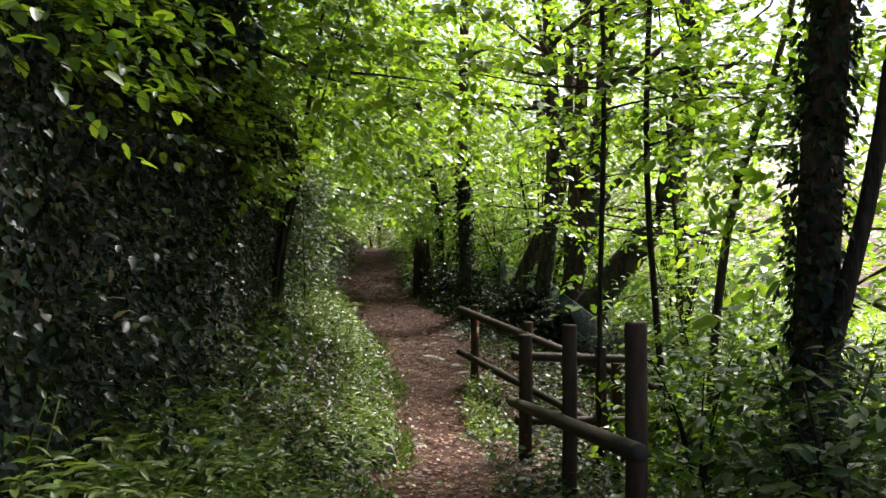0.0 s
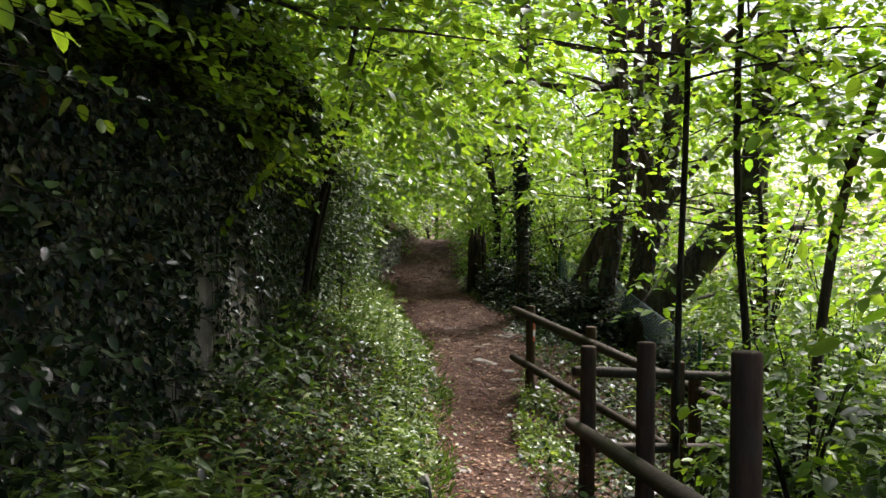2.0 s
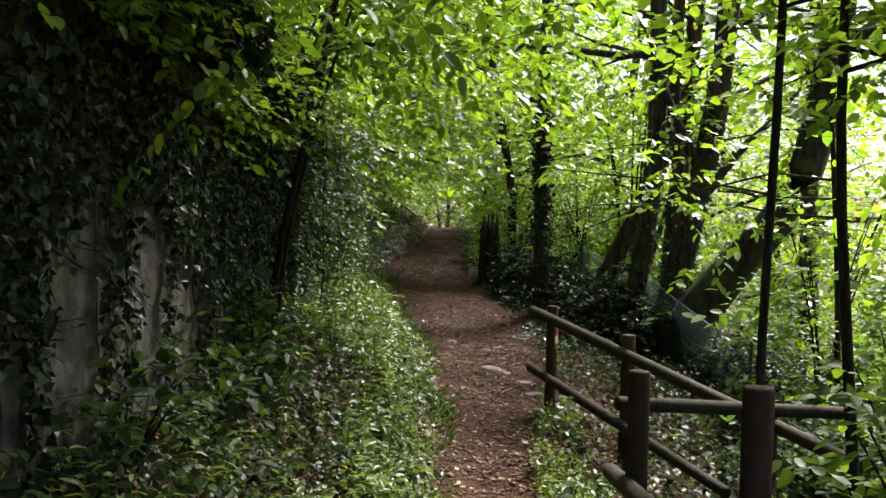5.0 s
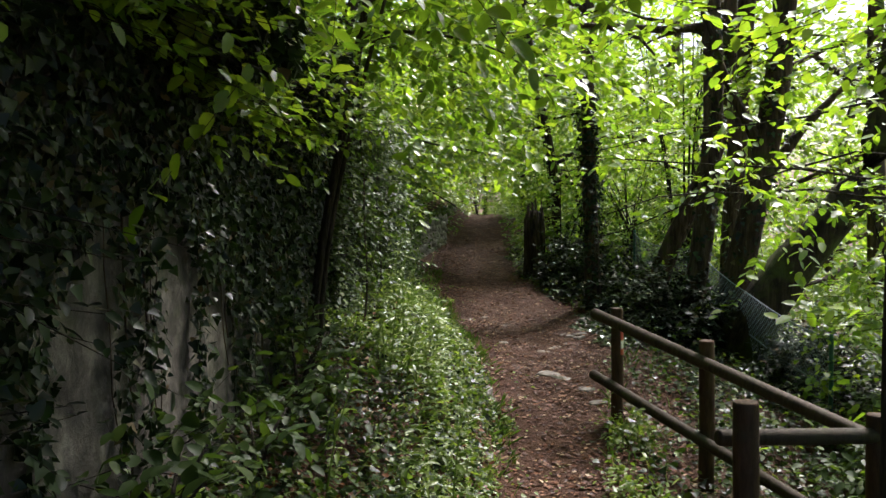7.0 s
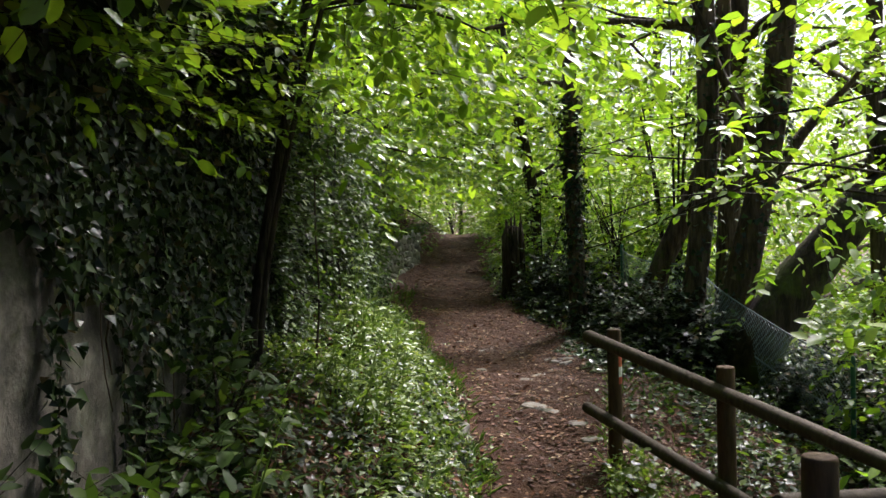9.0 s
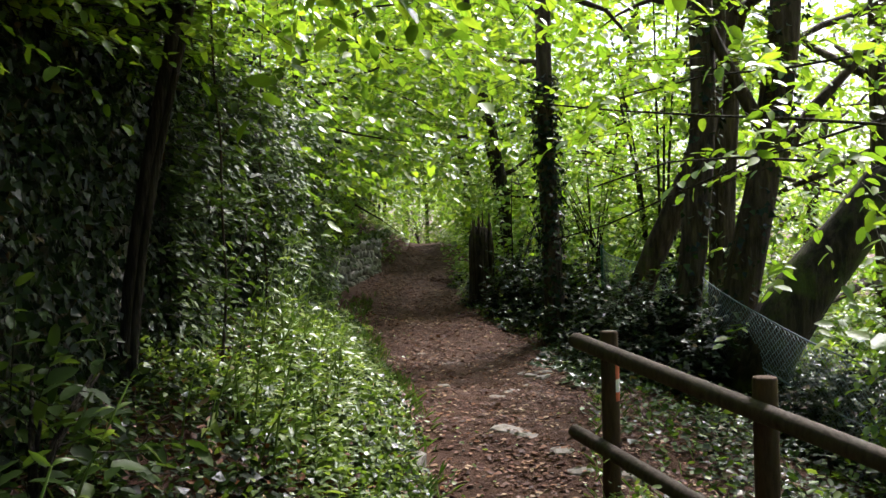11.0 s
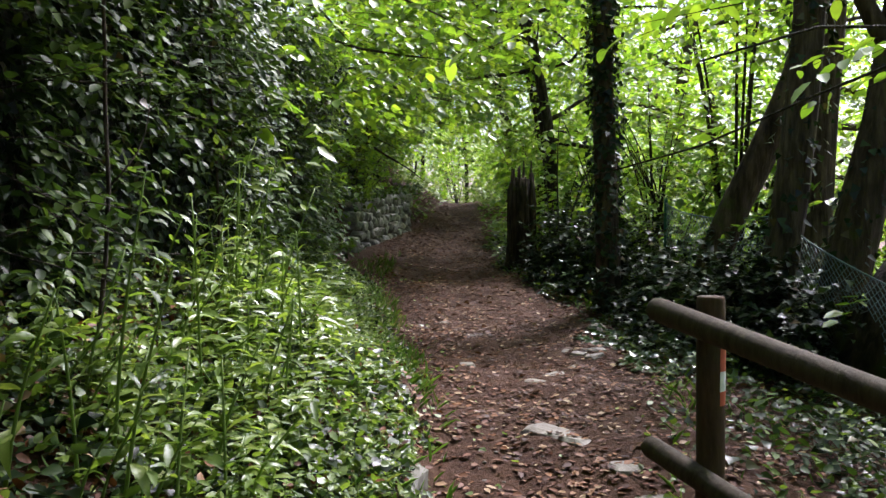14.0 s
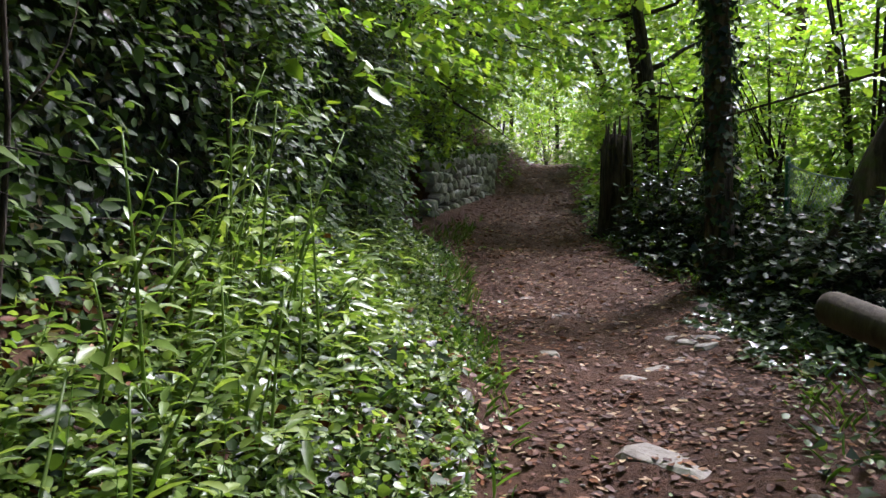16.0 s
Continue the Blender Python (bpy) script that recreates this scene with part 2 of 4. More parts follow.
def sprigs(rng, start, way, length, per, size, shape="ovate", stem=0.003, flat=0.35, fine=False):
    """Twigs with two rows of leaves: returns leaf and twig geometry."""
    m = len(start)
    way = unit(way)
    s = (np.arange(per) + 0.6)[None] / per
    s = np.clip(s + rng.normal(0, 0.03, (m, per)), 0.03, 1)
    sag = np.array([0, 0, -0.22])
    p = start[:, None] + (way[:, None] * s[..., None] + sag * (s[..., None] ** 2)) * length[:, None, None]
    side = unit(np.cross(way, np.array([0, 0, 1.0])))
    sign = np.where(np.arange(per) % 2, 1.0, -1.0)[None, :, None]
    al = way[:, None] * 0.55 + side[:, None] * sign * 0.8 + rng.normal(0, flat, (m, per, 3)) + np.array([0, 0, -0.25])
    nm = np.array([0, 0, 1.0]) + rng.normal(0, flat, (m, per, 3))
    sz = size * rng.uniform(0.55, 1.25, (m, per))
    lv = leaves(p.reshape(-1, 3), al.reshape(-1, 3), nm.reshape(-1, 3), sz.ravel(), shape, 0.2 if fine else 0.12, fine)
    # twig: a three-sided tapered strip
    end = start + (way + sag) * length[:, None]
    offs = np.stack([side * stem, -side * 0.5 * stem + np.array([0, 0, stem]), -side * 0.5 * stem - np.array([0, 0, stem])], 1)
    tv = np.concatenate([start[:, None] + offs, end[:, None] + offs * 0.3], 1).reshape(-1, 3)
    q = [(c, (c + 1) % 3, 3 + (c + 1) % 3, 3 + c) for c in range(3)]
    tf = (np.array(q)[None] + 6 * np.arange(m)[:, None, None]).reshape(-1, 4)
    return lv, (tv, tf)


# ---- lie of the land ----
def along_y(table):
    ys, vs = zip(*table)
    return lambda y: np.interp(y, ys, vs)


path_z = along_y([(-40, 0.8), (-6, 0.34), (-1, 0.27), (0.5, 0.22), (1.6, 0.13), (3.0, 0.0), (4.4, -0.09), (6.0, 0.0), (6.6, 0.08), (7.6, 0.23), (10.4, 0.3), (11.2, 0.34), (12.7, 0.5), (14.5, 0.63), (16, 0.73), (17.5, 0.84), (19.2, 1.0), (22, 1.48), (24, 1.62), (27, 1.6), (34, 1.5), (60, 1.6)])
path_l = along_y([(-6, -0.6), (-2, -0.32), (0, -0.22), (1.5, 0.0), (2.6, 0.2), (4.5, 0.28), (6.5, 0.33), (8, 0.24), (9.2, 0.11), (11.5, -0.22), (13.5, -0.47), (15.5, -0.46), (19.2, -0.26), (22, 0.1), (25, 0.2), (60, 0.3)])
path_r = along_y([(-6, 0.5), (-2, 0.7), (2.6, 0.9), (5, 0.98), (7, 1.3), (9.5, 1.85), (11.3, 1.72), (13, 1.25), (15, 1.0), (20, 0.92), (60, 1.0)])
wall_x = along_y([(-40, -1.15), (4.5, -1.12), (6.0, -1.1), (8.5, -0.95), (10.5, -0.95), (12.3, -1.3), (13.2, -1.95), (15.3, -1.95), (15.6, -1.5), (19.3, -0.98), (21, -0.7), (60, -0.6)])
bank_h = along_y([(-40, 0.6), (1, 0.58), (3, 0.62), (4.5, 0.84), (5.5, 0.95), (6.5, 0.9), (9, 0.68), (10.5, 0.5), (12, 0.36), (14.5, 0.15), (19.5, 0.2), (22, 0.5), (60, 0.7)])
wall_h = along_y([(-40, 2.05), (-1, 2.12), (2, 2.42), (6.5, 2.5), (9, 2.3), (12, 2.05), (14.5, 1.8), (60, 1.8)])


def smooth01(t):
    t = np.clip(t, 0, 1)
    return t * t * (3 - 2 * t)


def land(x, y):
    """Height of the ground."""
    x, y = np.asarray(x, float), np.asarray(y, float)
    z0, xl, xr, xw = path_z(y), path_l(y), path_r(y), wall_x(y)
    u = np.clip((xl - x) / np.maximum(xl - xw, 0.2), 0, 1)
    bank = bank_h(y) * (0.14 * smooth01(u / 0.12) + 0.86 * u ** 0.9)
    z = z0 + bank
    over = np.maximum(xw - 0.15 - x, 0)
    z = z + np.where(over > 0, smooth01(over / 0.25) * (wall_h(y) - bank_h(y) - 0.05 + 0.06 * np.sin(y * 1.3)) * (1 - 0.75 * smooth01((y - 14) / 2)) + np.minimum(over, 25) * 0.55, 0)
    r = np.maximum(x - xr, 0)
    near_fence = smooth01((y + 1) / 3) * (1 - smooth01((y - 8) / 3))
    z = z - np.where(r > 0, 0.10 * smooth01(r / 0.7) + near_fence * 0.28 * smooth01((r - 0.3) / 1.4) + 0.22 * np.clip(r - 1.4, 0, 14) - 0.2 * np.clip(r - 24, 0, 60), 0)
    z = z + 0.02 * np.sin(x * 5.1 + y * 1.7) * np.sin(y * 3.3 - x * 2) + 0.012 * np.sin(x * 13 + 1.3 * np.sin(y * 7)) * np.sin(y * 11 + x * 3)
    rut = np.exp(-((x - (xl + xr) / 2) / 0.3) ** 2) * 0.03
    return z - rut


def build_ground():
    xs = np.concatenate([[-400, -150, -60, -30], np.arange(-16, -2.2, 0.8), np.arange(-2.2, 3.6, 0.06), np.arange(3.6, 18, 0.6), [22, 30, 45, 80, 160, 400]])
    ys = np.concatenate([[-400, -120, -40, -20], np.arange(-10, -4, 0.5), np.arange(-4, 22, 0.08), np.arange(22, 60, 0.7), [75, 110, 200, 400]])
    X, Y = np.meshgrid(xs, ys)
    Z = land(X, Y)
    v = np.stack([X, Y, Z], -1).reshape(-1, 3)
    n = len(xs)
    i, j = np.meshgrid(np.arange(len(ys) - 1), np.arange(n - 1), indexing="ij")
    f = np.stack([i * n + j, i * n + j + 1, (i + 1) * n + j + 1, (i + 1) * n + j], -1).reshape(-1, 4)
    g = part("ground", (v, f), SOIL, smooth=True)
    tagged(g, "trodden reddish-brown soil path between a bank and a slope", "ground", kind="structure")


build_ground()


def build_wall():
    """Old rendered retaining wall along the bank, with a worn uneven face."""
    ys = np.arange(-9, 15.3, 0.12)
    prof = np.linspace(0, 1, 26)
    rng = np.random.default_rng(5)
    xw = wall_x(ys)
    zb, zt = path_z(ys) - 0.4, path_z(ys) + wall_h(ys) + 0.06 * np.sin(ys * 1.9)
    front = np.stack([xw[:, None] - 0.05 * prof[None] + 0.008 * rng.normal(0, 1, (len(ys), 26)), np.repeat(ys[:, None], 26, 1), zb[:, None] + (zt - zb)[:, None] * prof[None]], -1)
    back = np.stack([xw - 0.38, ys, zt], -1)[:, None]
    low = np.stack([xw - 0.38, ys, zb], -1)[:, None]
    v = np.concatenate([front, back, low], 1)
    n = v.shape[1]
    i, j = np.meshgrid(np.arange(len(ys) - 1), np.arange(n - 1), indexing="ij")
    f = np.stack([i * n + j, (i + 1) * n + j, (i + 1) * n + j + 1, i * n + j + 1], -1).reshape(-1, 4)
    tagged(part("wall_left", (v.reshape(-1, 3), f), CONCRETE, smooth=True), "grey weathered rendered retaining wall under hanging ivy", "wall", kind="structure")


build_wall()


# ---- fence of round poles ----
def post(x, y, top, r, seed, label, foot=None):
    z = land(x, y) - 0.25 if foot is None else foot
    p = [(x, y, z), (x, y, z + 0.4), (x + 0.004, y, (z + top) / 2), (x, y, top - 0.014), (x, y, top - 0.004), (x, y, top)]
    return part("post", tube(p, [r * 1.02, r * 1.01, r, r * 0.99, r * 0.95, r * 0.88], 16, 0.006, seed, (0, 0, 0)), POST, None, label, True)


def pole(a, b, r, seed):
    p = [np.array(a) + (np.array(b) - np.array(a)) * s for s in (0, 0.004, 0.012, 0.3, 0.6, 0.85, 0.992, 1)]
    return tube(p, [r * 0.86, r * 0.96, r, r * 1.02, r, r * 0.98, r * 0.97, r * 0.88], 14, 0.008, seed)


def hold(parent, *kids):
    for k in kids:
        k.parent = parent


def fence_upper():
    f = empty("pole_fence")
    tagged(f, "brown round-pole fence with two rails beside the path", "fence", "fences by the path")
    marked = post(1.30, 6.5, 1.0, 0.05, 1, "brown post with a red and white trail mark")
    hold(f, marked, post(1.76, 5.5, 0.88, 0.055, 2, ""), post(2.36, 4.15, 0.60, 0.055, 3, "", -0.8))
    part("rail", pole((1.13, 6.62, 0.945), (2.66, 3.55, 0.40), 0.045, 4), RAIL, f, "", True)
    part("rail", pole((1.13, 6.70, 0.42), (2.2, 4.4, -0.02), 0.042, 5), RAIL, f, "", True)
    for z0, z1, mat in ((0.74, 0.82, RED_PAINT), (0.67, 0.74, WHITE_PAINT), (0.62, 0.67, RED_PAINT)):
        th = np.linspace(radians(-28), radians(28), 6)
        ring = np.stack([1.30 + 0.0525 * np.cos(th - radians(38)), 6.5 + 0.0525 * np.sin(th - radians(38)), 0 * th], -1)
        v = np.concatenate([ring + (0, 0, z0), ring + (0, 0, z1)])
        q = np.array([(i, i + 1, i + 7, i + 6) for i in range(5)])
        part("trail_mark", (v, q), mat, marked, "white painted mark" if mat is WHITE_PAINT else "red painted mark")


def fence_lower():
    f = empty("pole_fence")
    tagged(f, "weathered round-pole fence with one low rail beside the path", "fence", "fences by the path")
    hold(f, post(1.20, 1.27, 1.235, 0.047, 11, ""), post(1.17, -0.15, 1.375, 0.052, 12, "grey-brown round post"))
    part("rail", pole((1.21, 3.42, 0.38), (1.06, -0.55, 0.86), 0.045, 13), RAIL, f, "", True)


def fence_cross():
    f = empty("pole_fence")
    tagged(f, "dark round-pole cross fence leaving the path", "fence", "fences by the path")
    hold(f, post(1.25, 2.99, 1.0, 0.055, 21, "reddish-brown post"), post(2.0, 3.42, 0.84, 0.05, 22, "", -0.6))
    part("rail", pole((1.17, 3.12, 0.81), (2.6, 3.62, 0.69), 0.037, 23), RAIL, f, "", True)
    part("rail", pole((1.2, 3.12, 0.27), (2.6, 3.62, 0.15), 0.036, 24), RAIL, f, "", True)


fence_upper()
fence_lower()
fence_cross()


# ---- wire fence ----
def wire_fence():
    f = empty("wire_fence")
    tagged(f, "sagging green chain-link fence overgrown with ivy", "fence")
    posts = [((2.62, 12.7), 1.42), ((3.03, 10.6), 1.28), ((3.57, 7.8), 0.53)]
    for (x, y), top in posts:
        part("post", tube([(x, y, land(x, y) - 0.3), (x, y, top - 0.3), (x, y, top), (x, y, top + 0.05)], [0.022, 0.022, 0.022, 0.018], 10), GREEN_STEEL, f, "green steel post", True)
    for (a, ta), (b, tb) in zip(posts, posts[1:]):
        a, b = np.array(a), np.array(b)
        run = np.linalg.norm(b - a)
        rows, cell = 18, 0.06
        cols = int(run / cell)
        pieces = []
        def knot(i, j):
            s = i / cols
            p = a + (b - a) * s
            top = ta + (tb - ta) * s - 0.08 * math.sin(math.pi * s)
            lean = 0.10 * math.sin(math.pi * s) + 0.03 * math.sin(9 * s)
            d = j / rows
            return (p[0] - lean * (1 - d), p[1] - lean * (1 - d) * 0.4, top - 1.05 * d)
        for i in range(-rows, cols + 1):
            for sgn in (1, -1):
                pts = [knot(i + j if sgn > 0 else i + rows - j, j) for j in range(rows + 1) if 0 <= (i + j if sgn > 0 else i + rows - j) <= cols]
                if len(pts) > 1:
                    pieces.append(tube(pts, 0.0026, 3))
        part("netting", joined(pieces), WIRE, f, "diamond wire netting")
        for j in (0, 8):
            part("straining_wire", tube([knot(i, j) for i in range(cols + 1)], 0.007, 5), WIRE, f)


wire_fence()


# ---- trees ----
def clear(p):
    """True where the way walked stays free of boughs."""
    x, y, z = p[:, 0], p[:, 1], p[:, 2]
    mid = (path_l(y) + path_r(y)) / 2
    g = path_z(y)
    way = (np.abs(x - mid + 0.1) < np.where(y < 8, 0.95, 0.8)) & (z < g + np.where(y < 7, 2.2, np.maximum(1.55, 1.95 - 0.05 * (y - 7)))) & (y < 31)
    fence = (x > -0.3) & (x < 0.1 + np.interp(y, [3.0, 3.5, 6.7], [1.45, 2.75, 1.4])) & (z < 1.5) & (y < 10.5)
    inside = (x < wall_x(y) - 0.02) & (z < land(x, y))
    return ~(way | fence | inside)


def build_tree(name, label, line, radii, limbs, leaf, seed, bark=BARK, leaf_mat=LEAF, shape="ovate", twigs=40, per=14, spread=0.7, twig_len=0.6, sides=10, category="tree", fine=False, group=""):
    """A tree from its trunk's line; limbs: (height share, azimuth, length, rise)."""
    rng = np.random.default_rng(seed)
    base = np.array(line[0], float)
    t = empty(name, base)
    tagged(t, label, category, group)
    pts = curve_pts(line, 14)
    rad = np.interp(np.linspace(0, 1, 14), np.linspace(0, 1, len(radii)), radii)
    trunk = part("trunk", tube(pts, rad, sides, 0.05, seed, base), bark, t, "", True)
    st, wy = [], []
    for share, az, length, rise in limbs:
        k = share * 13
        p0 = pts[int(k)] + (pts[min(13, int(k) + 1)] - pts[int(k)]) * (k - int(k))
        r0 = max(0.007, np.interp(share, np.linspace(0, 1, 14), rad) * 0.55)
        d = np.array([math.cos(radians(az)), math.sin(radians(az)), rise])
        lp = [p0]
        for s in range(6):
            d = d + rng.normal(0, 0.16, 3) + np.array([0, 0, -0.05])
            lp.append(lp[-1] + unit(d) * length / 6)
        lp = np.array(lp)
        part("limb", tube(lp, np.linspace(r0, 0.004, 7), 6, 0.04, seed, base), bark, t, "", True)
        s = rng.uniform(0.25, 1.0, twigs) ** 0.8 * 6
        i = np.minimum(s.astype(int), 5)
        c = lp[i] + (lp[i + 1] - lp[i]) * (s - i)[:, None]
        off = rng.normal(0, 1, (twigs, 3)) * spread * np.array([0.6, 0.6, 0.42])
        st.append(c + off)
        w = unit(off * np.array([1, 1, 0.2])) + unit(lp[-1] - lp[0]) * 0.7 + rng.normal(0, 0.35, (twigs, 3)) * np.array([1, 1, 0.4])
        wy.append(w)
    if st:
        st, wy = np.concatenate(st), np.concatenate(wy)
        ln = twig_len * rng.uniform(0.6, 1.3, len(st))
        end = st + unit(wy) * ln[:, None]
        gone = np.interp(st[:, 1], [6.9, 7.8, 12.5, 14], [0.0, 0.92, 0.92, 0.05]) * (st[:, 2] - path_z(st[:, 1]) > 3.4) * (st[:, 0] < 6.5)
        ok = clear(st) & clear(end) & (rng.uniform(0, 1, len(st)) > gone)
        lv, tw = sprigs(rng, st[ok], wy[ok], ln[ok], per, leaf, shape, fine=fine)
        part("crown", (lv[0] - base, lv[1]), leaf_mat, t)
        tagged(part("brushwood", (tw[0] - base, tw[1]), BARK_THIN, t), kind="stuff")
    return t


def fan(rng, n, lo, hi, length, az=None, wide=180, rise=0.25):
    return [(rng.uniform(lo, hi), (rng.uniform(0, 360) if az is None else az + rng.uniform(-wide, wide)), length * rng.uniform(0.6, 1.25), rise + rng.uniform(-0.2, 0.35)) for _ in range(n)]


R = np.random.default_rng(11)


def slope_trees():
    # slim trees behind the fence
    build_tree("young_tree", "slim dark-barked young tree behind the fence", [(1.92, 3.14, -0.35), (1.9, 3.14, 1.0), (1.94, 3.14, 2.15), (1.96, 3.14, 3.3), (1.85, 3.3, 6.5)], [0.025, 0.021, 0.015], fan(R, 9, 0.42, 1.0, 1.5, rise=0.2), 0.095, 31, BARK_THIN, twigs=34, per=12)
    build_tree("young_tree", "slim dark-barked young tree behind the fence", [(2.66, 3.5, -0.5), (2.58, 3.5, 0.6), (2.44, 3.53, 2.0), (2.44, 3.53, 3.3), (2.6, 3.4, 7.0)], [0.034, 0.027, 0.018], fan(R, 9, 0.4, 1.0, 1.6, rise=0.2), 0.095, 32, BARK_THIN, twigs=34, per=12)
    build_tree("young_tree", "slim young tree with a low leafy bough over the fence", [(4.0, 6.7, -0.6), (3.95, 6.7, 1.2), (3.8, 6.6, 2.4), (3.6, 6.6, 5.0)], [0.03, 0.024, 0.01], [(0.44, 172, 2.8, 0.1), (0.47, 190, 3.0, 0.08), (0.5, 160, 3.1, 0.08), (0.58, 168, 2.7, 0.08)], 0.1, 41, BARK_THIN, twigs=17, per=10, spread=0.45, fine=True)
    build_tree("forked_tree", "slender grey tree forking above head height", [(2.8, 3.1, -0.6), (2.85, 3.1, 0.6), (3.05, 3.1, 2.3), (3.4, 3.1, 2.95), (3.9, 3.0, 5.5)], [0.038, 0.032, 0.018], [(0.46, 120, 2.4, 1.6), (0.5, 20, 1.6, 0.2)] + fan(R, 7, 0.55, 1.0, 1.5), 0.095, 33, BARK, twigs=34, per=12)
    # stout ivy-clad trunk near the start
    build_tree("ivy_clad_tree", "stout tree with ivy leaves up its dark trunk", [(2.68, 1.0, -0.7), (2.66, 1.0, 0.8), (2.66, 1.0, 2.2), (2.78, 1.0, 3.2), (3.1, 1.2, 8.0)], [0.17, 0.13, 0.115, 0.1, 0.06], fan(R, 10, 0.45, 1.0, 2.4, rise=0.3), 0.10, 34, BARK, twigs=50)
    build_tree("leaning_tree", "dark leaning stem beside the ivy-clad trunk", [(2.4, 0.85, -0.6), (2.5, 0.85, 0.6), (2.81, 0.85, 1.54), (2.98, 0.85, 2.15), (3.12, 0.85, 3.3), (3.4, 0.9, 6)], [0.07, 0.062, 0.052, 0.046, 0.04, 0.025], [(0.4, 30, 2.0, 0.7)] + fan(R, 5, 0.6, 1.0, 1.6), 0.095, 35, BARK_THIN, twigs=34)
    # group of old trunks beyond the wire fence
    build_tree("old_tree", "old brown forked trunk with moss at its foot", [(3.15, 10.0, -0.1), (3.31, 10.0, 1.03), (3.6, 10.0, 2.05), (3.8, 10.0, 2.92), (3.93, 10.1, 4.12), (4.2, 10.4, 9)], [0.19, 0.16, 0.15, 0.14, 0.12, 0.05], [(0.24, 5, 2.6, 1.1), (0.28, 170, 2.4, 1.9), (0.4, 60, 2.5, 1.6)] + fan(R, 12, 0.4, 1.0, 2.8, rise=0.35), 0.105, 36, BARK_MOSS, twigs=46, spread=0.9)
    build_tree("old_tree", "old brown trunk with rough bark", [(2.82, 10.3, 0.1), (2.94, 10.2, 1.25), (3.09, 10.2, 2.15), (3.13, 10.2, 3.2), (3.1, 10.3, 4.4), (2.9, 10.5, 9)], [0.145, 0.125, 0.12, 0.11, 0.1, 0.05], fan(R, 12, 0.4, 1.0, 2.6, rise=0.3), 0.105, 37, BARK, twigs=46, spread=0.9)
    build_tree("old_tree", "dark mossy trunk leaning against its neighbour", [(2.45, 11.1, 0.2), (2.75, 11.1, 1.3), (3.2, 11.0, 2.1), (3.5, 11.0, 3.0), (3.6, 11.1, 5.5)], [0.15, 0.13, 0.12, 0.1, 0.05], fan(R, 5, 0.7, 1.0, 1.8, rise=0.3), 0.1, 42, BARK_MOSS, twigs=30)
    build_tree("old_tree", "upright brown trunk with peeling bark", [(3.7, 11.6, 0.0), (3.75, 11.6, 2.0), (3.95, 11.6, 4.5), (4.2, 11.8, 9.5)], [0.16, 0.13, 0.11, 0.05], fan(R, 10, 0.4, 1.0, 2.6, rise=0.3), 0.105, 38, BARK, twigs=46, spread=0.9)
    build_tree("mossy_leaning_tree", "thick mossy trunk leaning far over the slope", [(3.2, 9.5, 0.1), (3.45, 9.5, 0.7), (3.95, 9.5, 1.33), (4.42, 9.45, 1.76), (4.72, 9.4, 2.3), (4.92, 9.4, 3.1), (5.05, 9.3, 4.6), (5.3, 9.2, 7)], [0.3, 0.24, 0.215, 0.21, 0.19, 0.16, 0.11, 0.05], fan(R, 10, 0.6, 1.0, 2.2, rise=0.3), 0.1, 39, BARK_HEAVY_MOSS, twigs=50)
    build_tree("ivy_clad_tree", "straight dark trunk wrapped in ivy beside the path", [(1.86, 11.7, 0.2), (1.84, 11.7, 1.0), (1.79, 11.7, 2.6), (1.77, 11.7, 3.5), (1.9, 12, 8)], [0.12, 0.10, 0.09, 0.085, 0.04], fan(R, 11, 0.36, 1.0, 2.0, rise=0.2), 0.1, 40, BARK, twigs=55)


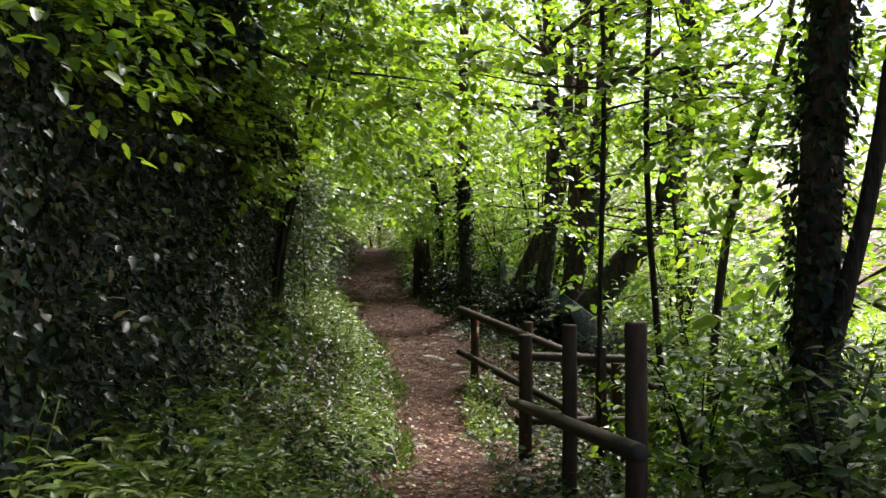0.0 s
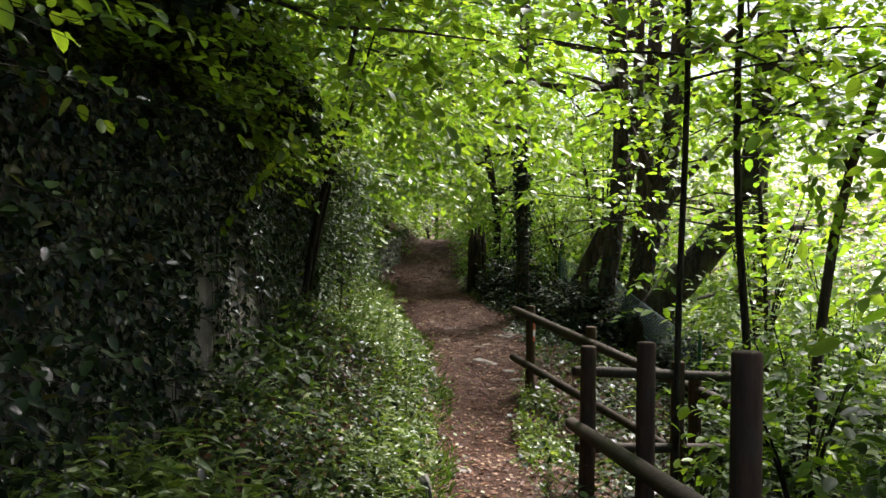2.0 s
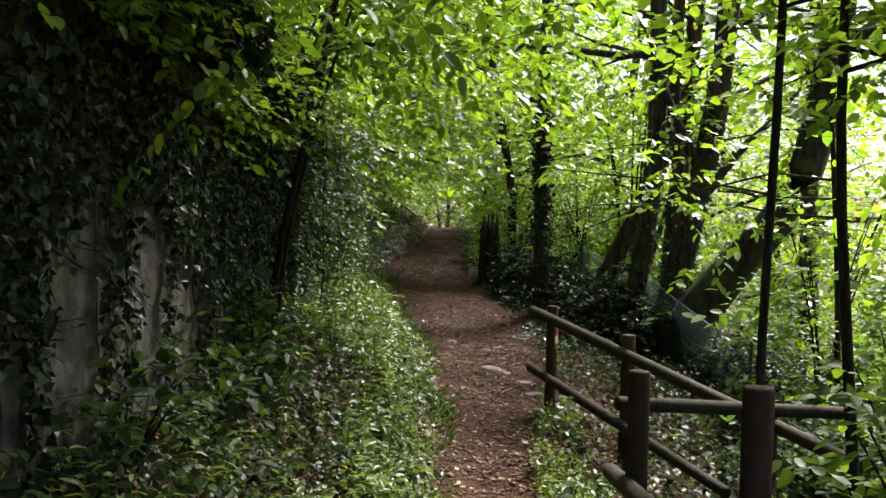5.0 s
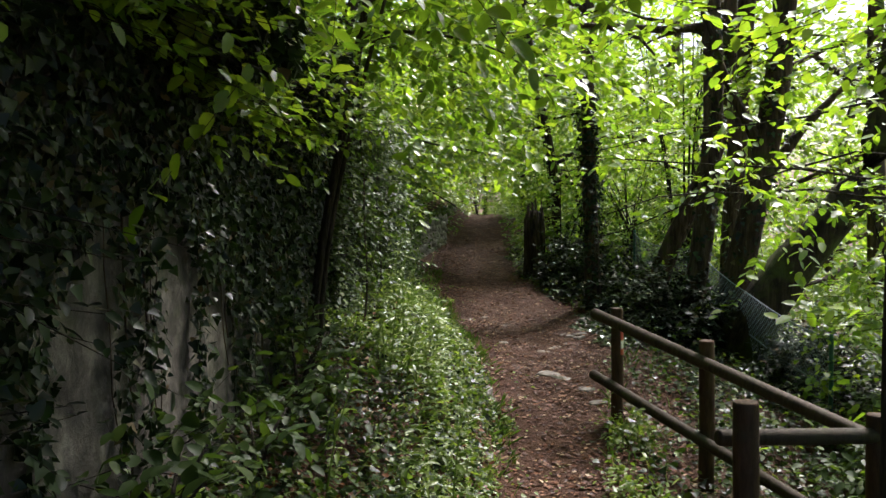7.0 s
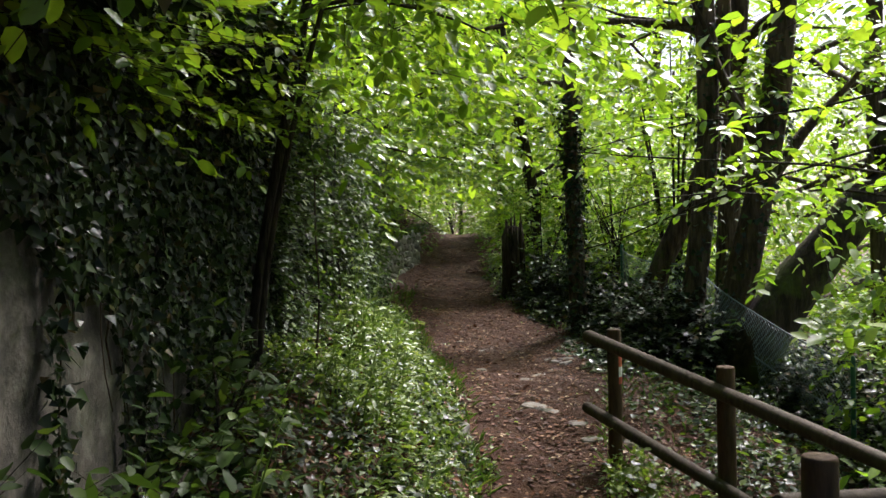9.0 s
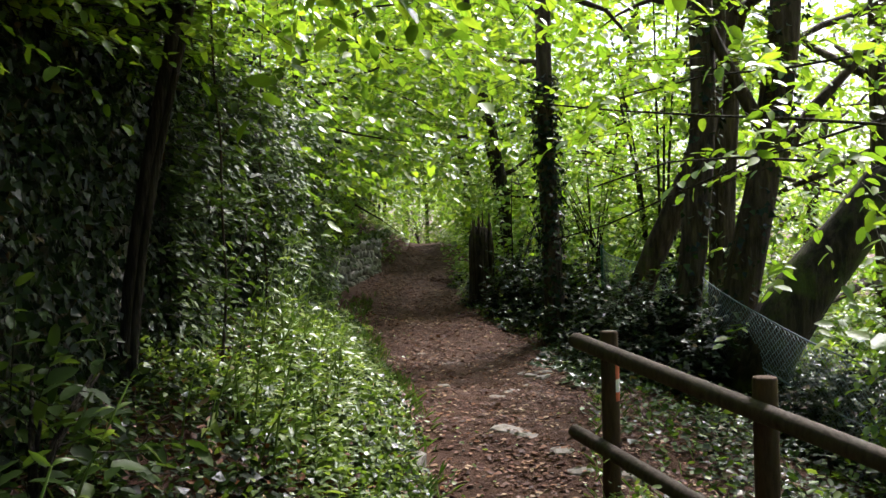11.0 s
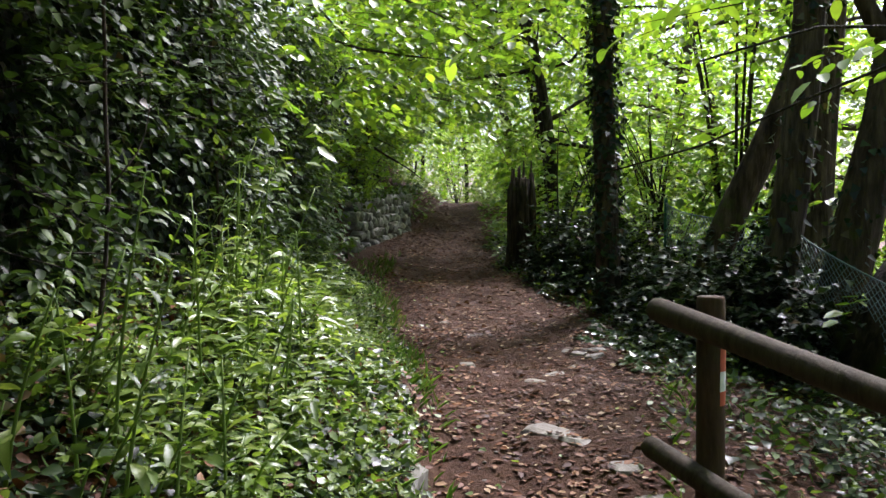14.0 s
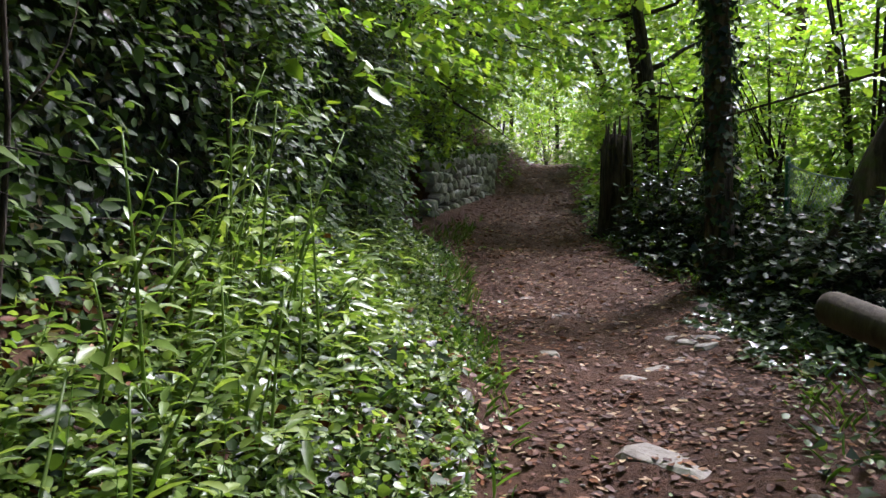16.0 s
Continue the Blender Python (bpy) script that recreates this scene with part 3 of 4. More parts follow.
def bank_trees():
    build_tree("leaning_sapling", "dark leaning sapling in front of the ivy wall", [(-1.06, 5.6, 0.6), (-1.03, 5.6, 1.3), (-0.84, 5.6, 2.2), (-0.63, 5.6, 3.2), (-0.3, 5.8, 5.5)], [0.035, 0.032, 0.024, 0.016], [(0.5, 20, 1.5, 0.25), (0.55, 75, 1.6, 0.2), (0.6, -30, 1.4, 0.1), (0.7, 40, 1.7, 0.1)] + fan(R, 6, 0.62, 1.0, 1.5, 40, 80, 0.1), 0.1, 51, BARK_THIN, twigs=34, fine=True)
    build_tree("leaning_sapling", "thin dark twin stem close beside the leaning sapling", [(-1.0, 5.52, 0.6), (-0.95, 5.52, 1.4), (-0.79, 5.54, 2.2), (-0.55, 5.55, 3.1), (-0.1, 5.7, 4.6)], [0.018, 0.016, 0.008], [(0.6, 30, 1.2, 0.2), (0.75, -10, 1.2, 0.1)], 0.095, 50, BARK_THIN, twigs=22, fine=True)
    build_tree("hazel", "hazel on the wall top with boughs over the path", [(-1.7, 8.0, 2.9), (-1.5, 8.0, 3.6), (-1.2, 8.1, 5.0), (-0.9, 8.3, 6.5)], [0.06, 0.05, 0.025], fan(R, 15, 0.05, 0.9, 2.3, 0, 75, -0.05), 0.1, 52, BARK_THIN, twigs=44, fine=True)
    build_tree("hazel", "hazel on the wall top with boughs over the path", [(-1.8, 11.0, 2.6), (-1.6, 11.0, 3.6), (-1.2, 11.0, 5.0), (-0.8, 11.3, 6.5)], [0.06, 0.05, 0.025], fan(R, 15, 0.0, 0.9, 2.4, 0, 80, -0.05), 0.1, 53, BARK_THIN, twigs=52)
    build_tree("hazel", "hazel on the wall top with boughs over the path", [(-2.2, 2.6, 2.9), (-1.9, 2.7, 3.8), (-1.5, 2.9, 5.2), (-1.2, 3.0, 7)], [0.07, 0.055, 0.03], fan(R, 15, 0.05, 0.9, 2.2, 10, 80, 0.05), 0.1, 54, BARK, twigs=40, fine=True)
    build_tree("hazel", "hazel on the wall top with boughs over the path", [(-1.9, 15.0, 2.2), (-1.7, 15.1, 3.5), (-1.1, 15.4, 5.0), (-0.4, 15.8, 7)], [0.07, 0.055, 0.03], fan(R, 15, 0.0, 0.9, 2.3, 0, 90, 0.0), 0.1, 55, BARK_THIN, twigs=50)
    build_tree("wall_top_tree", "dark-barked tree rooted on the wall top", [(-1.9, 1.1, 2.6), (-1.85, 1.1, 3.2), (-1.7, 1.2, 4.5), (-1.5, 1.3, 8)], [0.14, 0.11, 0.08, 0.04], fan(R, 6, 0.2, 1.0, 2.0, 20, 110, 0.1), 0.1, 56, BARK, twigs=45, fine=True)
    build_tree("wall_top_tree", "dark-barked tree rooted on the wall top", [(-2.0, -1.0, 2.6), (-1.95, -1.0, 3.2), (-1.8, -0.9, 4.5), (-1.7, -0.8, 8)], [0.14, 0.11, 0.08, 0.04], fan(R, 5, 0.4, 1.0, 2.0, 180, 60, 0.1), 0.1, 57, BARK, twigs=30)
    # two trees with crowns mostly out of view, added to shade the wall
    build_tree("wall_top_tree", "dark-barked tree rooted on the wall top", [(-2.0, 4.7, 3.0), (-1.9, 4.7, 3.8), (-1.5, 4.8, 5.5), (-1.0, 5.0, 9)], [0.14, 0.12, 0.09, 0.04], fan(R, 16, 0.25, 1.0, 2.6, -45, 50, 0.1), 0.11, 58, BARK, twigs=62, spread=1.0)
    build_tree("wall_top_tree", "dark-barked tree rooted on the wall top", [(-2.1, 2.0, 3.0), (-2.0, 2.0, 3.8), (-1.6, 2.1, 5.5), (-1.2, 2.3, 9)], [0.12, 0.1, 0.08, 0.04], fan(R, 11, 0.25, 1.0, 3.0, 10, 70, 0.1), 0.11, 59, BARK, twigs=62, spread=1.0)
    for i, (x, y) in enumerate(((-1.2, 19.5), (-1.6, 24), (-1.4, 29), (1.9, 17.5), (2.2, 21.5), (1.8, 26), (2.4, 31), (0.9, 36), (-0.8, 38), (1.75, 15.6), (-1.5, 21.8), (1.7, 24.2))):
        z = float(land(x, y))
        build_tree("path_tree", "slim tree arching over the far path", [(x, y, z - 0.1), (x + 0.05, y, z + 1.6), (x * 0.8, y, z + 3.4), (x * 0.5 + 0.1, y + 0.3, z + 6.5)], [0.08, 0.065, 0.03], fan(R, 15, 0.25, 1.0, 2.4, rise=0.1), 0.115, 60 + i, BARK_THIN, twigs=38, per=12, spread=0.9)


def far_trees():
    spots = [(6.4, 3.6), (6.2, 12.5), (5.2, 16), (8, 19), (4.8, 21), (7, 25), (12, 26), (4.5, 28), (9, 32), (5, 36), (0, 46), (-5, 40), (10, 42), (18, 22)]
    for i, (x, y) in enumerate(spots):
        z = float(land(x, y))
        h = R.uniform(7, 10) if x < 6.3 else R.uniform(4, 6)
        far = y > 20 or x > 10
        build_tree("broadleaf_tree", "broadleaf tree with light green leaves on the slope", [(x, y, z - 0.2), (x + R.uniform(-0.3, 0.3), y, z + h * 0.3), (x + R.uniform(-0.7, 0.7), y, z + h * 0.7), (x + R.uniform(-0.9, 0.9), y, z + h)], [0.16, 0.12, 0.04], fan(R, 13, 0.42 if y < 9 else 0.15, 1.0, 2.9, rise=0.15), 0.16 if far else 0.13, 80 + i, BARK, LEAF_FAR, twigs=44, per=10, spread=1.3, twig_len=0.9, sides=7, group="trees on the slope")


def coppice():
    rng = np.random.default_rng(150)
    x, y = 3.5, 13.2
    z = float(land(x, y))
    t = empty("hazel_coppice", (x, y, z))
    tagged(t, "clump of slender hazel stems fanning out of one root", "shrub")
    tips, ways = [], []
    for k in range(11):
        a = rng.uniform(0, 6.28)
        e = np.array([math.cos(a) * rng.uniform(0.5, 1.7), math.sin(a) * rng.uniform(0.4, 1.2), rng.uniform(3.2, 5.2)])
        line = curve_pts([(0.1 * math.cos(a), 0.1 * math.sin(a), -0.1), e * np.array([0.35, 0.35, 0.5]), e], 9)
        part("stem", tube(line, np.linspace(0.028, 0.006, 9), 6, 0.03, 151 + k), BARK_THIN, t, "", True)
        for q in range(22):
            i = rng.integers(3, 9)
            tips.append(line[i] + rng.normal(0, 0.25, 3) + np.array([x, y, z]))
            ways.append(rng.normal(0, 1, 3) * np.array([1, 1, 0.3]))
    tips, ways = np.array(tips), np.array(ways)
    lv, tw = sprigs(rng, tips, ways, rng.uniform(0.3, 0.6, len(tips)), 12, 0.09)
    org = np.array([x, y, z])
    part("foliage", (lv[0] - org, lv[1]), LEAF, t)
    tagged(part("brushwood", (tw[0] - org, tw[1]), BARK_THIN, t), kind="stuff")


def bush(name, label, c, size, n, leaf, seed, mat=LEAF, shape="ovate", per=12, stems=9):
    rng = np.random.default_rng(seed)
    x, y = c
    z = float(land(x, y))
    b = empty(name, (x, y, z))
    tagged(b, label, "bush", "bushes")
    d = unit(rng.normal(0, 1, (n, 3)) + np.array([0, 0, 0.25]))
    d[:, 2] = np.abs(d[:, 2])
    p = d * rng.uniform(0.35, 1.0, (n, 1)) ** 0.6 * np.array(size) + np.array([x, y, z])
    w = d * np.array([1, 1, 0.4]) + rng.normal(0, 0.4, (n, 3))
    ln = rng.uniform(0.25, 0.6, n)
    ok = clear(p) & clear(p + unit(w) * ln[:, None])
    lv, tw = sprigs(rng, p[ok], w[ok], ln[ok], per, leaf, shape, fine=y < 8 and x < 4.5)
    org = np.array([x, y, z])
    part("foliage", (lv[0] - org, lv[1]), mat, b)
    tagged(part("brushwood", (tw[0] - org, tw[1]), BARK_THIN, b), kind="stuff")
    for k in range(stems):
        a = rng.uniform(0, 6.28)
        e = np.array([math.cos(a) * size[0] * 0.7, math.sin(a) * size[1] * 0.7, size[2] * rng.uniform(0.6, 1.0)])
        part("stem", tube(curve_pts([(0, 0, -0.1), (e[0] * 0.2, e[1] * 0.2, e[2] * 0.55), e], 6), np.linspace(0.018, 0.005, 6), 5), BARK_THIN, b, "", True)


def bushes():
    spec = [((4.6, 5.4), (1.3, 1.2, 1.5)), ((5.2, 2.6), (1.4, 1.3, 1.7)), ((4.2, 0.4), (1.0, 1.2, 1.4)), ((5.6, 8.6), (1.3, 1.5, 1.3)), ((4.6, 12.6), (1.4, 1.4, 1.9)), ((2.9, 13.4), (0.9, 1.0, 2.1)), ((2.4, 15.4), (0.8, 1.2, 2.2)), ((1.9, 18.8), (0.7, 1.3, 2.0)), ((7.6, 5.6), (1.8, 1.8, 2.4)), ((7.2, 11), (1.8, 1.8, 2.4)), ((3.8, 18), (1.4, 1.8, 2.4)), ((6, 21), (2, 2, 2.6)), ((1.9, 23.5), (0.8, 1.6, 2.0)), ((-1.3, 21.5), (0.8, 1.6, 2.2)), ((-1.3, 26.5), (1.0, 2.0, 2.4)), ((2.0, 29), (1.0, 2.0, 2.4)), ((0.5, 40), (2.5, 1.5, 4)), ((9.5, 16.5), (2.2, 2.2, 3)), ((10, 5), (2.2, 2.2, 3)), ((-2.4, 4.8), (0.9, 1.4, 1.2)), ((-2.3, 0.0), (0.9, 1.6, 1.1)), ((-2.2, 9.6), (0.8, 1.6, 1.2)), ((-2.3, 13), (0.8, 1.6, 1.3)), ((4.2, 7.5), (0.8, 0.9, 3.0)), ((4.5, 6.0), (0.8, 0.9, 2.7)), ((3.7, 5.0), (0.6, 0.6, 1.3)), ((8.4, 2.2), (1.6, 1.5, 2.6)), ((9.4, 8.6), (1.8, 1.8, 2.8)), ((12.5, 4.5), (2, 2, 3.4)), ((13, 10), (2, 2.2, 3.4)), ((8.8, -1.2), (1.6, 1.6, 2.6)), ((2.7, 13.6), (0.5, 0.5, 2.4)), ((-1.75, 3.4), (0.75, 1.0, 1.3)), ((-1.75, 6.3), (0.8, 1.0, 1.4)), ((-1.7, 8.2), (0.8, 0.9, 1.4)), ((-1.75, 1.4), (0.7, 1.0, 1.2)), ((-1.9, 16.6), (0.6, 1.3, 1.3)), ((-2.4, 14.3), (0.5, 0.9, 1.2)), ((-1.2, 19.0), (0.6, 1.2, 1.2)), ((-0.9, 33), (1.2, 1.4, 3.2)), ((2.1, 35), (1.4, 1.2, 3.4)), ((0.6, 37.5), (2.0, 1.2, 3.8)), ((-4, 36), (2.5, 2, 4.5)), ((5.5, 38), (2.5, 2, 4.5)), ((4.2, 32), (1.6, 1.8, 3.4)), ((-3.2, 30), (1.5, 2.5, 3))]
    for i, (c, s) in enumerate(spec):
        vol = s[0] * s[1] * s[2]
        bush("bush", "leafy green bush with thin stems", c, s, int(min(430, 110 + 80 * vol)), 0.085 if c[1] < 15 else 0.11, 200 + i, LEAF if i % 3 else LEAF_FAR, per=10)


def shade_shrubs():
    spots = (((2.45, 2.3), (0.55, 0.6, 1.5), LEAF), ((3.1, 3.7), (0.6, 0.6, 1.9), CREEPER), ((3.3, 5.6), (0.5, 0.7, 0.9), CREEPER), ((3.5, 1.7), (0.6, 0.7, 1.7), CREEPER), ((4.0, 6.9), (0.5, 0.6, 1.0), CREEPER), ((2.2, 0.0), (0.5, 0.6, 1.1), CREEPER), ((3.2, 0.1), (0.6, 0.6, 1.3), CREEPER), ((3.0, 4.6), (0.5, 0.5, 1.0), CREEPER), ((2.2, 3.6), (0.45, 0.5, 0.8), CREEPER), ((3.9, 3.0), (0.6, 0.6, 1.9), CREEPER))
    for i, (c, sz, mat) in enumerate(spots):
        bush("shade_shrub", "dark green leafy shrub growing on the shaded slope", c, sz, 210, 0.085, 280 + i, mat, per=10, stems=6)
    for i, (c, sz, n) in enumerate((((-0.92, 4.35), (0.28, 0.4, 0.5), 70), ((-0.95, 2.1), (0.22, 0.4, 0.45), 60), ((-0.9, 3.2), (0.2, 0.4, 0.35), 45))):
        bush("broad_leaved_shrub", "small shrub with broad dark leaves at the wall's foot", c, sz, n, 0.085, 380 + i, CREEPER, "ovate", per=8, stems=5)


def ivy_mounds():
    over, under = "dense dark ivy mound grown over the wire fence", "dense dark ivy hanging down the slope above the stones"
    for i, (c, sz, n, label) in enumerate((((2.5, 11.2), (0.5, 0.8, 0.7), 300, over), ((2.2, 12.9), (0.5, 0.7, 0.75), 260, over), ((2.6, 10.2), (0.45, 0.8, 0.8), 420, over), ((3.75, 8.7), (0.5, 0.7, 0.6), 300, over), ((1.75, 13.6), (0.4, 0.7, 0.9), 260, over), ((-1.95, 17.4), (0.7, 1.9, 2.0), 620, under), ((-2.1, 14.2), (0.8, 1.2, 1.9), 520, under))):
        bush("ivy_mound", label, c, sz, n, 0.065, 260 + i, IVY, "ivy", 14, 5)


slope_trees()
ivy_mounds()
shade_shrubs()
coppice()
bank_trees()
far_trees()
bushes()


# ---- ivy, herbs and grass ----
def ivy_on_wall():
    rng = np.random.default_rng(71)
    n = 80000
    y = rng.uniform(-3.5, 13.4, n)
    s = rng.uniform(0, 1, n)
    zb, zt = path_z(y) + bank_h(y) - 0.2, path_z(y) + wall_h(y) + 0.15
    z = zb + (zt - zb) * s
    # bare plaster low down, hanging strands in front of it
    strand = np.sin(y * 8.3 + 1.1 * np.sin(z * 1.4)) + 0.8 * np.sin(y * 21 + 0.7 * np.sin(z * 2.3))
    blot = np.sin(y * 1.7 + 0.6) * 0.22 + np.sin(y * 0.9 + z * 1.3) * 0.12
    bare = (s + 0.7 * blot < 0.41) & (y > 0.0) & ((y < 4.7) | ((y > 5.72) & (y < 6.1))) & (strand < 0.6)
    keep = ~bare & (rng.uniform(0, 1, n) < np.where(s > 0.5, 1.0, 0.8))
    y, z, s = y[keep], z[keep], s[keep]
    lump = 0.10 * (1 + np.sin(y * 2.1 + z) * np.sin(z * 2.7 - y)) * np.clip((y - 4) / 3, 0.25, 2.2) * (0.4 + s)
    x = wall_x(y) - 0.05 * s + 0.012 + rng.uniform(0, 1, len(y)) ** 1.5 * (0.06 + lump)
    p = np.stack([x, y, z], -1)
    al = rng.normal(0, 0.5, (len(y), 3)) + np.array([0.35, 0, -0.8])
    nm = rng.normal(0, 0.5, (len(y), 3)) + np.array([1.0, -0.15, 0.1])
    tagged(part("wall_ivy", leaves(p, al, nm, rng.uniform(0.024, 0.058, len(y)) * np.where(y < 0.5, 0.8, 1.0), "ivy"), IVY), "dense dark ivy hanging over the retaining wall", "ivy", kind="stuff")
    # lighter creeper bulging from the wall further on
    n = 20000
    y = rng.uniform(6.2, 12.2, n)
    s = rng.uniform(0, 1, n)
    z = path_z(y) + bank_h(y) * 0.8 + 1.8 * s
    ok = (np.sin(y * 2.9 + z * 2.0) + np.sin(y * 1.1 - z * 3.1) + rng.normal(0, 0.7, n) > -0.3)
    y, z, s = y[ok], z[ok], s[ok]
    m = len(y)
    x = wall_x(y) + 0.05 + rng.uniform(0, 1, m) * np.interp(y, [6.0, 7.5, 12], [0.15, 0.42, 0.5]) * (0.5 + 0.5 * np.sin(y * 2.3 + z) ** 2)
    al = rng.normal(0, 0.45, (m, 3)) + np.array([0.75, -0.1, -0.35])
    nm = rng.normal(0, 0.3, (m, 3)) + np.array([0.5, -0.1, 0.9])
    tagged(part("wall_creeper", leaves(np.stack([x, y, z], -1), al, nm, rng.uniform(0.03, 0.07, m), "ovate"), CREEPER), "fresh green creeper hanging in front of the wall", "creeper", kind="stuff")
    # brown stems climbing the wall
    ws = []
    for k in range(70):
        y0 = rng.uniform(-2.5, 12)
        a, b = float(path_z(y0) + bank_h(y0)) - 0.1, float(path_z(y0) + bank_h(y0)) + 1.6
        if rng.uniform() < 0.5:
            a = b - rng.uniform(0.3, 1.2)
        zz = np.linspace(b, a, 9)
        yy = y0 + np.cumsum(rng.normal(0, 0.045, 9))
        ws.append(tube(np.stack([wall_x(yy) + 0.012 - 0.05 * (zz - a) / 2, yy, zz], -1), rng.uniform(0.002, 0.006), 4))
    tagged(part("ivy_stems", joined(ws), BARK, smooth=True), "brown woody ivy stems clinging to the wall", "ivy", kind="stuff")


def wall_overhang():
    """Brambles and ivy arching out over the wall's top edge."""
    rng = np.random.default_rng(75)
    n = 800
    y = rng.uniform(-1.7, 7.6, n)
    x = wall_x(y) - rng.uniform(0.0, 0.35, n)
    z = path_z(y) + wall_h(y) + rng.uniform(-0.1, 0.45, n)
    way = np.stack([np.ones(n), rng.normal(-0.1, 0.5, n), rng.normal(0.1, 0.25, n)], -1)
    ln = rng.uniform(0.3, 0.85, n) * np.interp(y, [-3.6, 0, 5, 6, 10.5], [0.7, 0.85, 1.0, 0.7, 0.8])
    lv, tw = sprigs(rng, np.stack([x, y, z], -1), way, ln, 16, 0.062, "ovate", fine=True)
    tagged(part("bramble_sprays", lv, LEAF), "green bramble sprays arching over the wall's edge", "bramble", kind="stuff")
    tagged(part("bramble_canes", tw, BARK_THIN), "thin dark bramble canes over the wall's edge", "bramble", kind="stuff")
    # dense ivy layer added above the edge to keep skylight off the wall
    n = 17000
    y = rng.uniform(-0.6, 5.8, n)
    u = rng.uniform(0, 1, n)
    x = wall_x(y) - 0.3 + 0.75 * u * (0.75 + 0.25 * np.sin(y * 2.7 + 0.5) + 0.12 * np.sin(y * 7.1))
    z = path_z(y) + wall_h(y) + 0.05 + rng.uniform(0, 1, n) * (0.3 + 0.55 * (1 - u)) + 0.1 * np.sin(y * 3.9)
    al = rng.normal(0, 0.5, (n, 3)) + np.array([0.5, -0.1, -0.5])
    nm = rng.normal(0, 0.5, (n, 3)) + np.array([0.5, -0.1, 0.8])
    tagged(part("ivy_overhang", leaves(np.stack([x, y, z], -1), al, nm, rng.uniform(0.04, 0.085, n), "ivy"), IVY), "thick dark ivy cushion added over the wall's edge for shade", "ivy", kind="stuff")
    # leafy shoots springing from the wall's face
    n = 300
    y = np.concatenate([rng.uniform(-1.3, 1.2, 110), rng.uniform(5.6, 12.0, 190)])
    z = path_z(y) + bank_h(y) + 0.15 + (wall_h(y) - bank_h(y)) * rng.uniform(0, 1, n)
    x = wall_x(y) + rng.uniform(0, 0.12, n) + np.where(y > 5.5, 0.15, 0)
    way = np.stack([np.ones(n), rng.normal(-0.25, 0.6, n), rng.normal(0.0, 0.3, n)], -1)
    lv, tw = sprigs(rng, np.stack([x, y, z], -1), way, rng.uniform(0.2, 0.5, n), 12, 0.05, "ovate", fine=True)
    # first 110 shoots take the dark ivy leaf, putting shade into their colour
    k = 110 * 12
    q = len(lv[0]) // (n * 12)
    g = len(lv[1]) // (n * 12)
    tagged(part("shaded_shoots", (lv[0][:k * q], lv[1][:k * g]), IVY), "leafy shoots on the wall, darkened in colour for shade", "creeper", kind="stuff")
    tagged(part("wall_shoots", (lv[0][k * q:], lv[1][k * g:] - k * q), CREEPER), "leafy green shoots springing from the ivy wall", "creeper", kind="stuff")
    tagged(part("shoot_stems", tw, BARK_THIN), "thin dark stems of shoots on the wall", "creeper", kind="stuff")


def vine(x, y, z0, z1, seed):
    rng = np.random.default_rng(seed)
    zz = np.linspace(z0, z1, 12)
    p = np.stack([x + np.cumsum(rng.normal(0, 0.012, 12)), y + np.cumsum(rng.normal(0, 0.02, 12)), zz], -1)
    t = empty("climber", tuple(p[0]))
    tagged(t, "bare brown climber stem hanging before the wall", "vine", "climber stems")
    part("main_stem", tube(p, np.linspace(0.008, 0.005, 12), 6, 0.05, seed, p[0]), DEADWOOD, t, "", True)
    for i in (3, 6, 8):
        e = p[i] + np.array([0.08, rng.uniform(-0.3, 0.3), rng.uniform(0.15, 0.4)])
        part("side_shoot", tube(curve_pts([p[i], (p[i] + e) / 2 + (0.05, 0, -0.03), e], 6), np.linspace(0.004, 0.0015, 6), 5, 0, seed, p[0]), DEADWOOD, t, "", True)


for k, (vx, vy) in enumerate(((-0.7, 6.2), (-0.74, 7.7))):
    vine(vx, vy, float(land(vx, vy)) - 0.05, 3.2, 400 + k)


def carpet(name, label, n, xr, yr, size, mat, shape, seed, tall=0.2, keep=None, lean=0.6, category="undergrowth", stand=0.35, fine=False, droop=0.12):
    """Low leaves over the ground."""
    rng = np.random.default_rng(seed)
    x, y = rng.uniform(*xr, n), rng.uniform(*yr, n)
    clump = np.sin(x * 4.1 + 2 * np.sin(y * 1.3)) * np.sin(y * 3.2 + x) * 0.5 + 0.5
    ok = (rng.uniform(0, 1, n) < 0.35 + 0.65 * clump)
    if keep is not None:
        ok &= keep(x, y, rng)
    x, y, clump = x[ok], y[ok], clump[ok]
    m = len(x)
    low = np.where(x < path_r(y), np.clip((path_l(y) - x) / 0.55, 0.2, 1), 1.0)
    z = land(x, y) + 0.008 + rng.uniform(0, 1, m) ** 1.3 * tall * (0.4 + 0.8 * clump) * low
    az = rng.uniform(0, 2 * np.pi, m)
    al = np.stack([np.cos(az), np.sin(az), rng.normal(0.05, stand, m)], -1)
    e = 0.05
    gx = (land(x + e, y) - land(x - e, y)) / (2 * e)
    nm = np.stack([-np.clip(gx, -1.2, 1.2) * 0.7, 0 * gx, np.ones(m)], -1) + rng.normal(0, lean * 0.6, (m, 3))
    tagged(part(name, leaves(np.stack([x, y, z], -1), al, nm, size * rng.uniform(0.45, 1.35, m), shape, droop, fine), mat), label, category, kind="stuff")


def on_bank(x, y, rng):
    d = path_l(y) - x
    return (d > 0.02 + 0.13 * np.sin(y * 3.7) * np.sin(y * 1.3) + 0.05 * np.sin(y * 11.3 + x * 4)) & (x > wall_x(y) + 0.02)


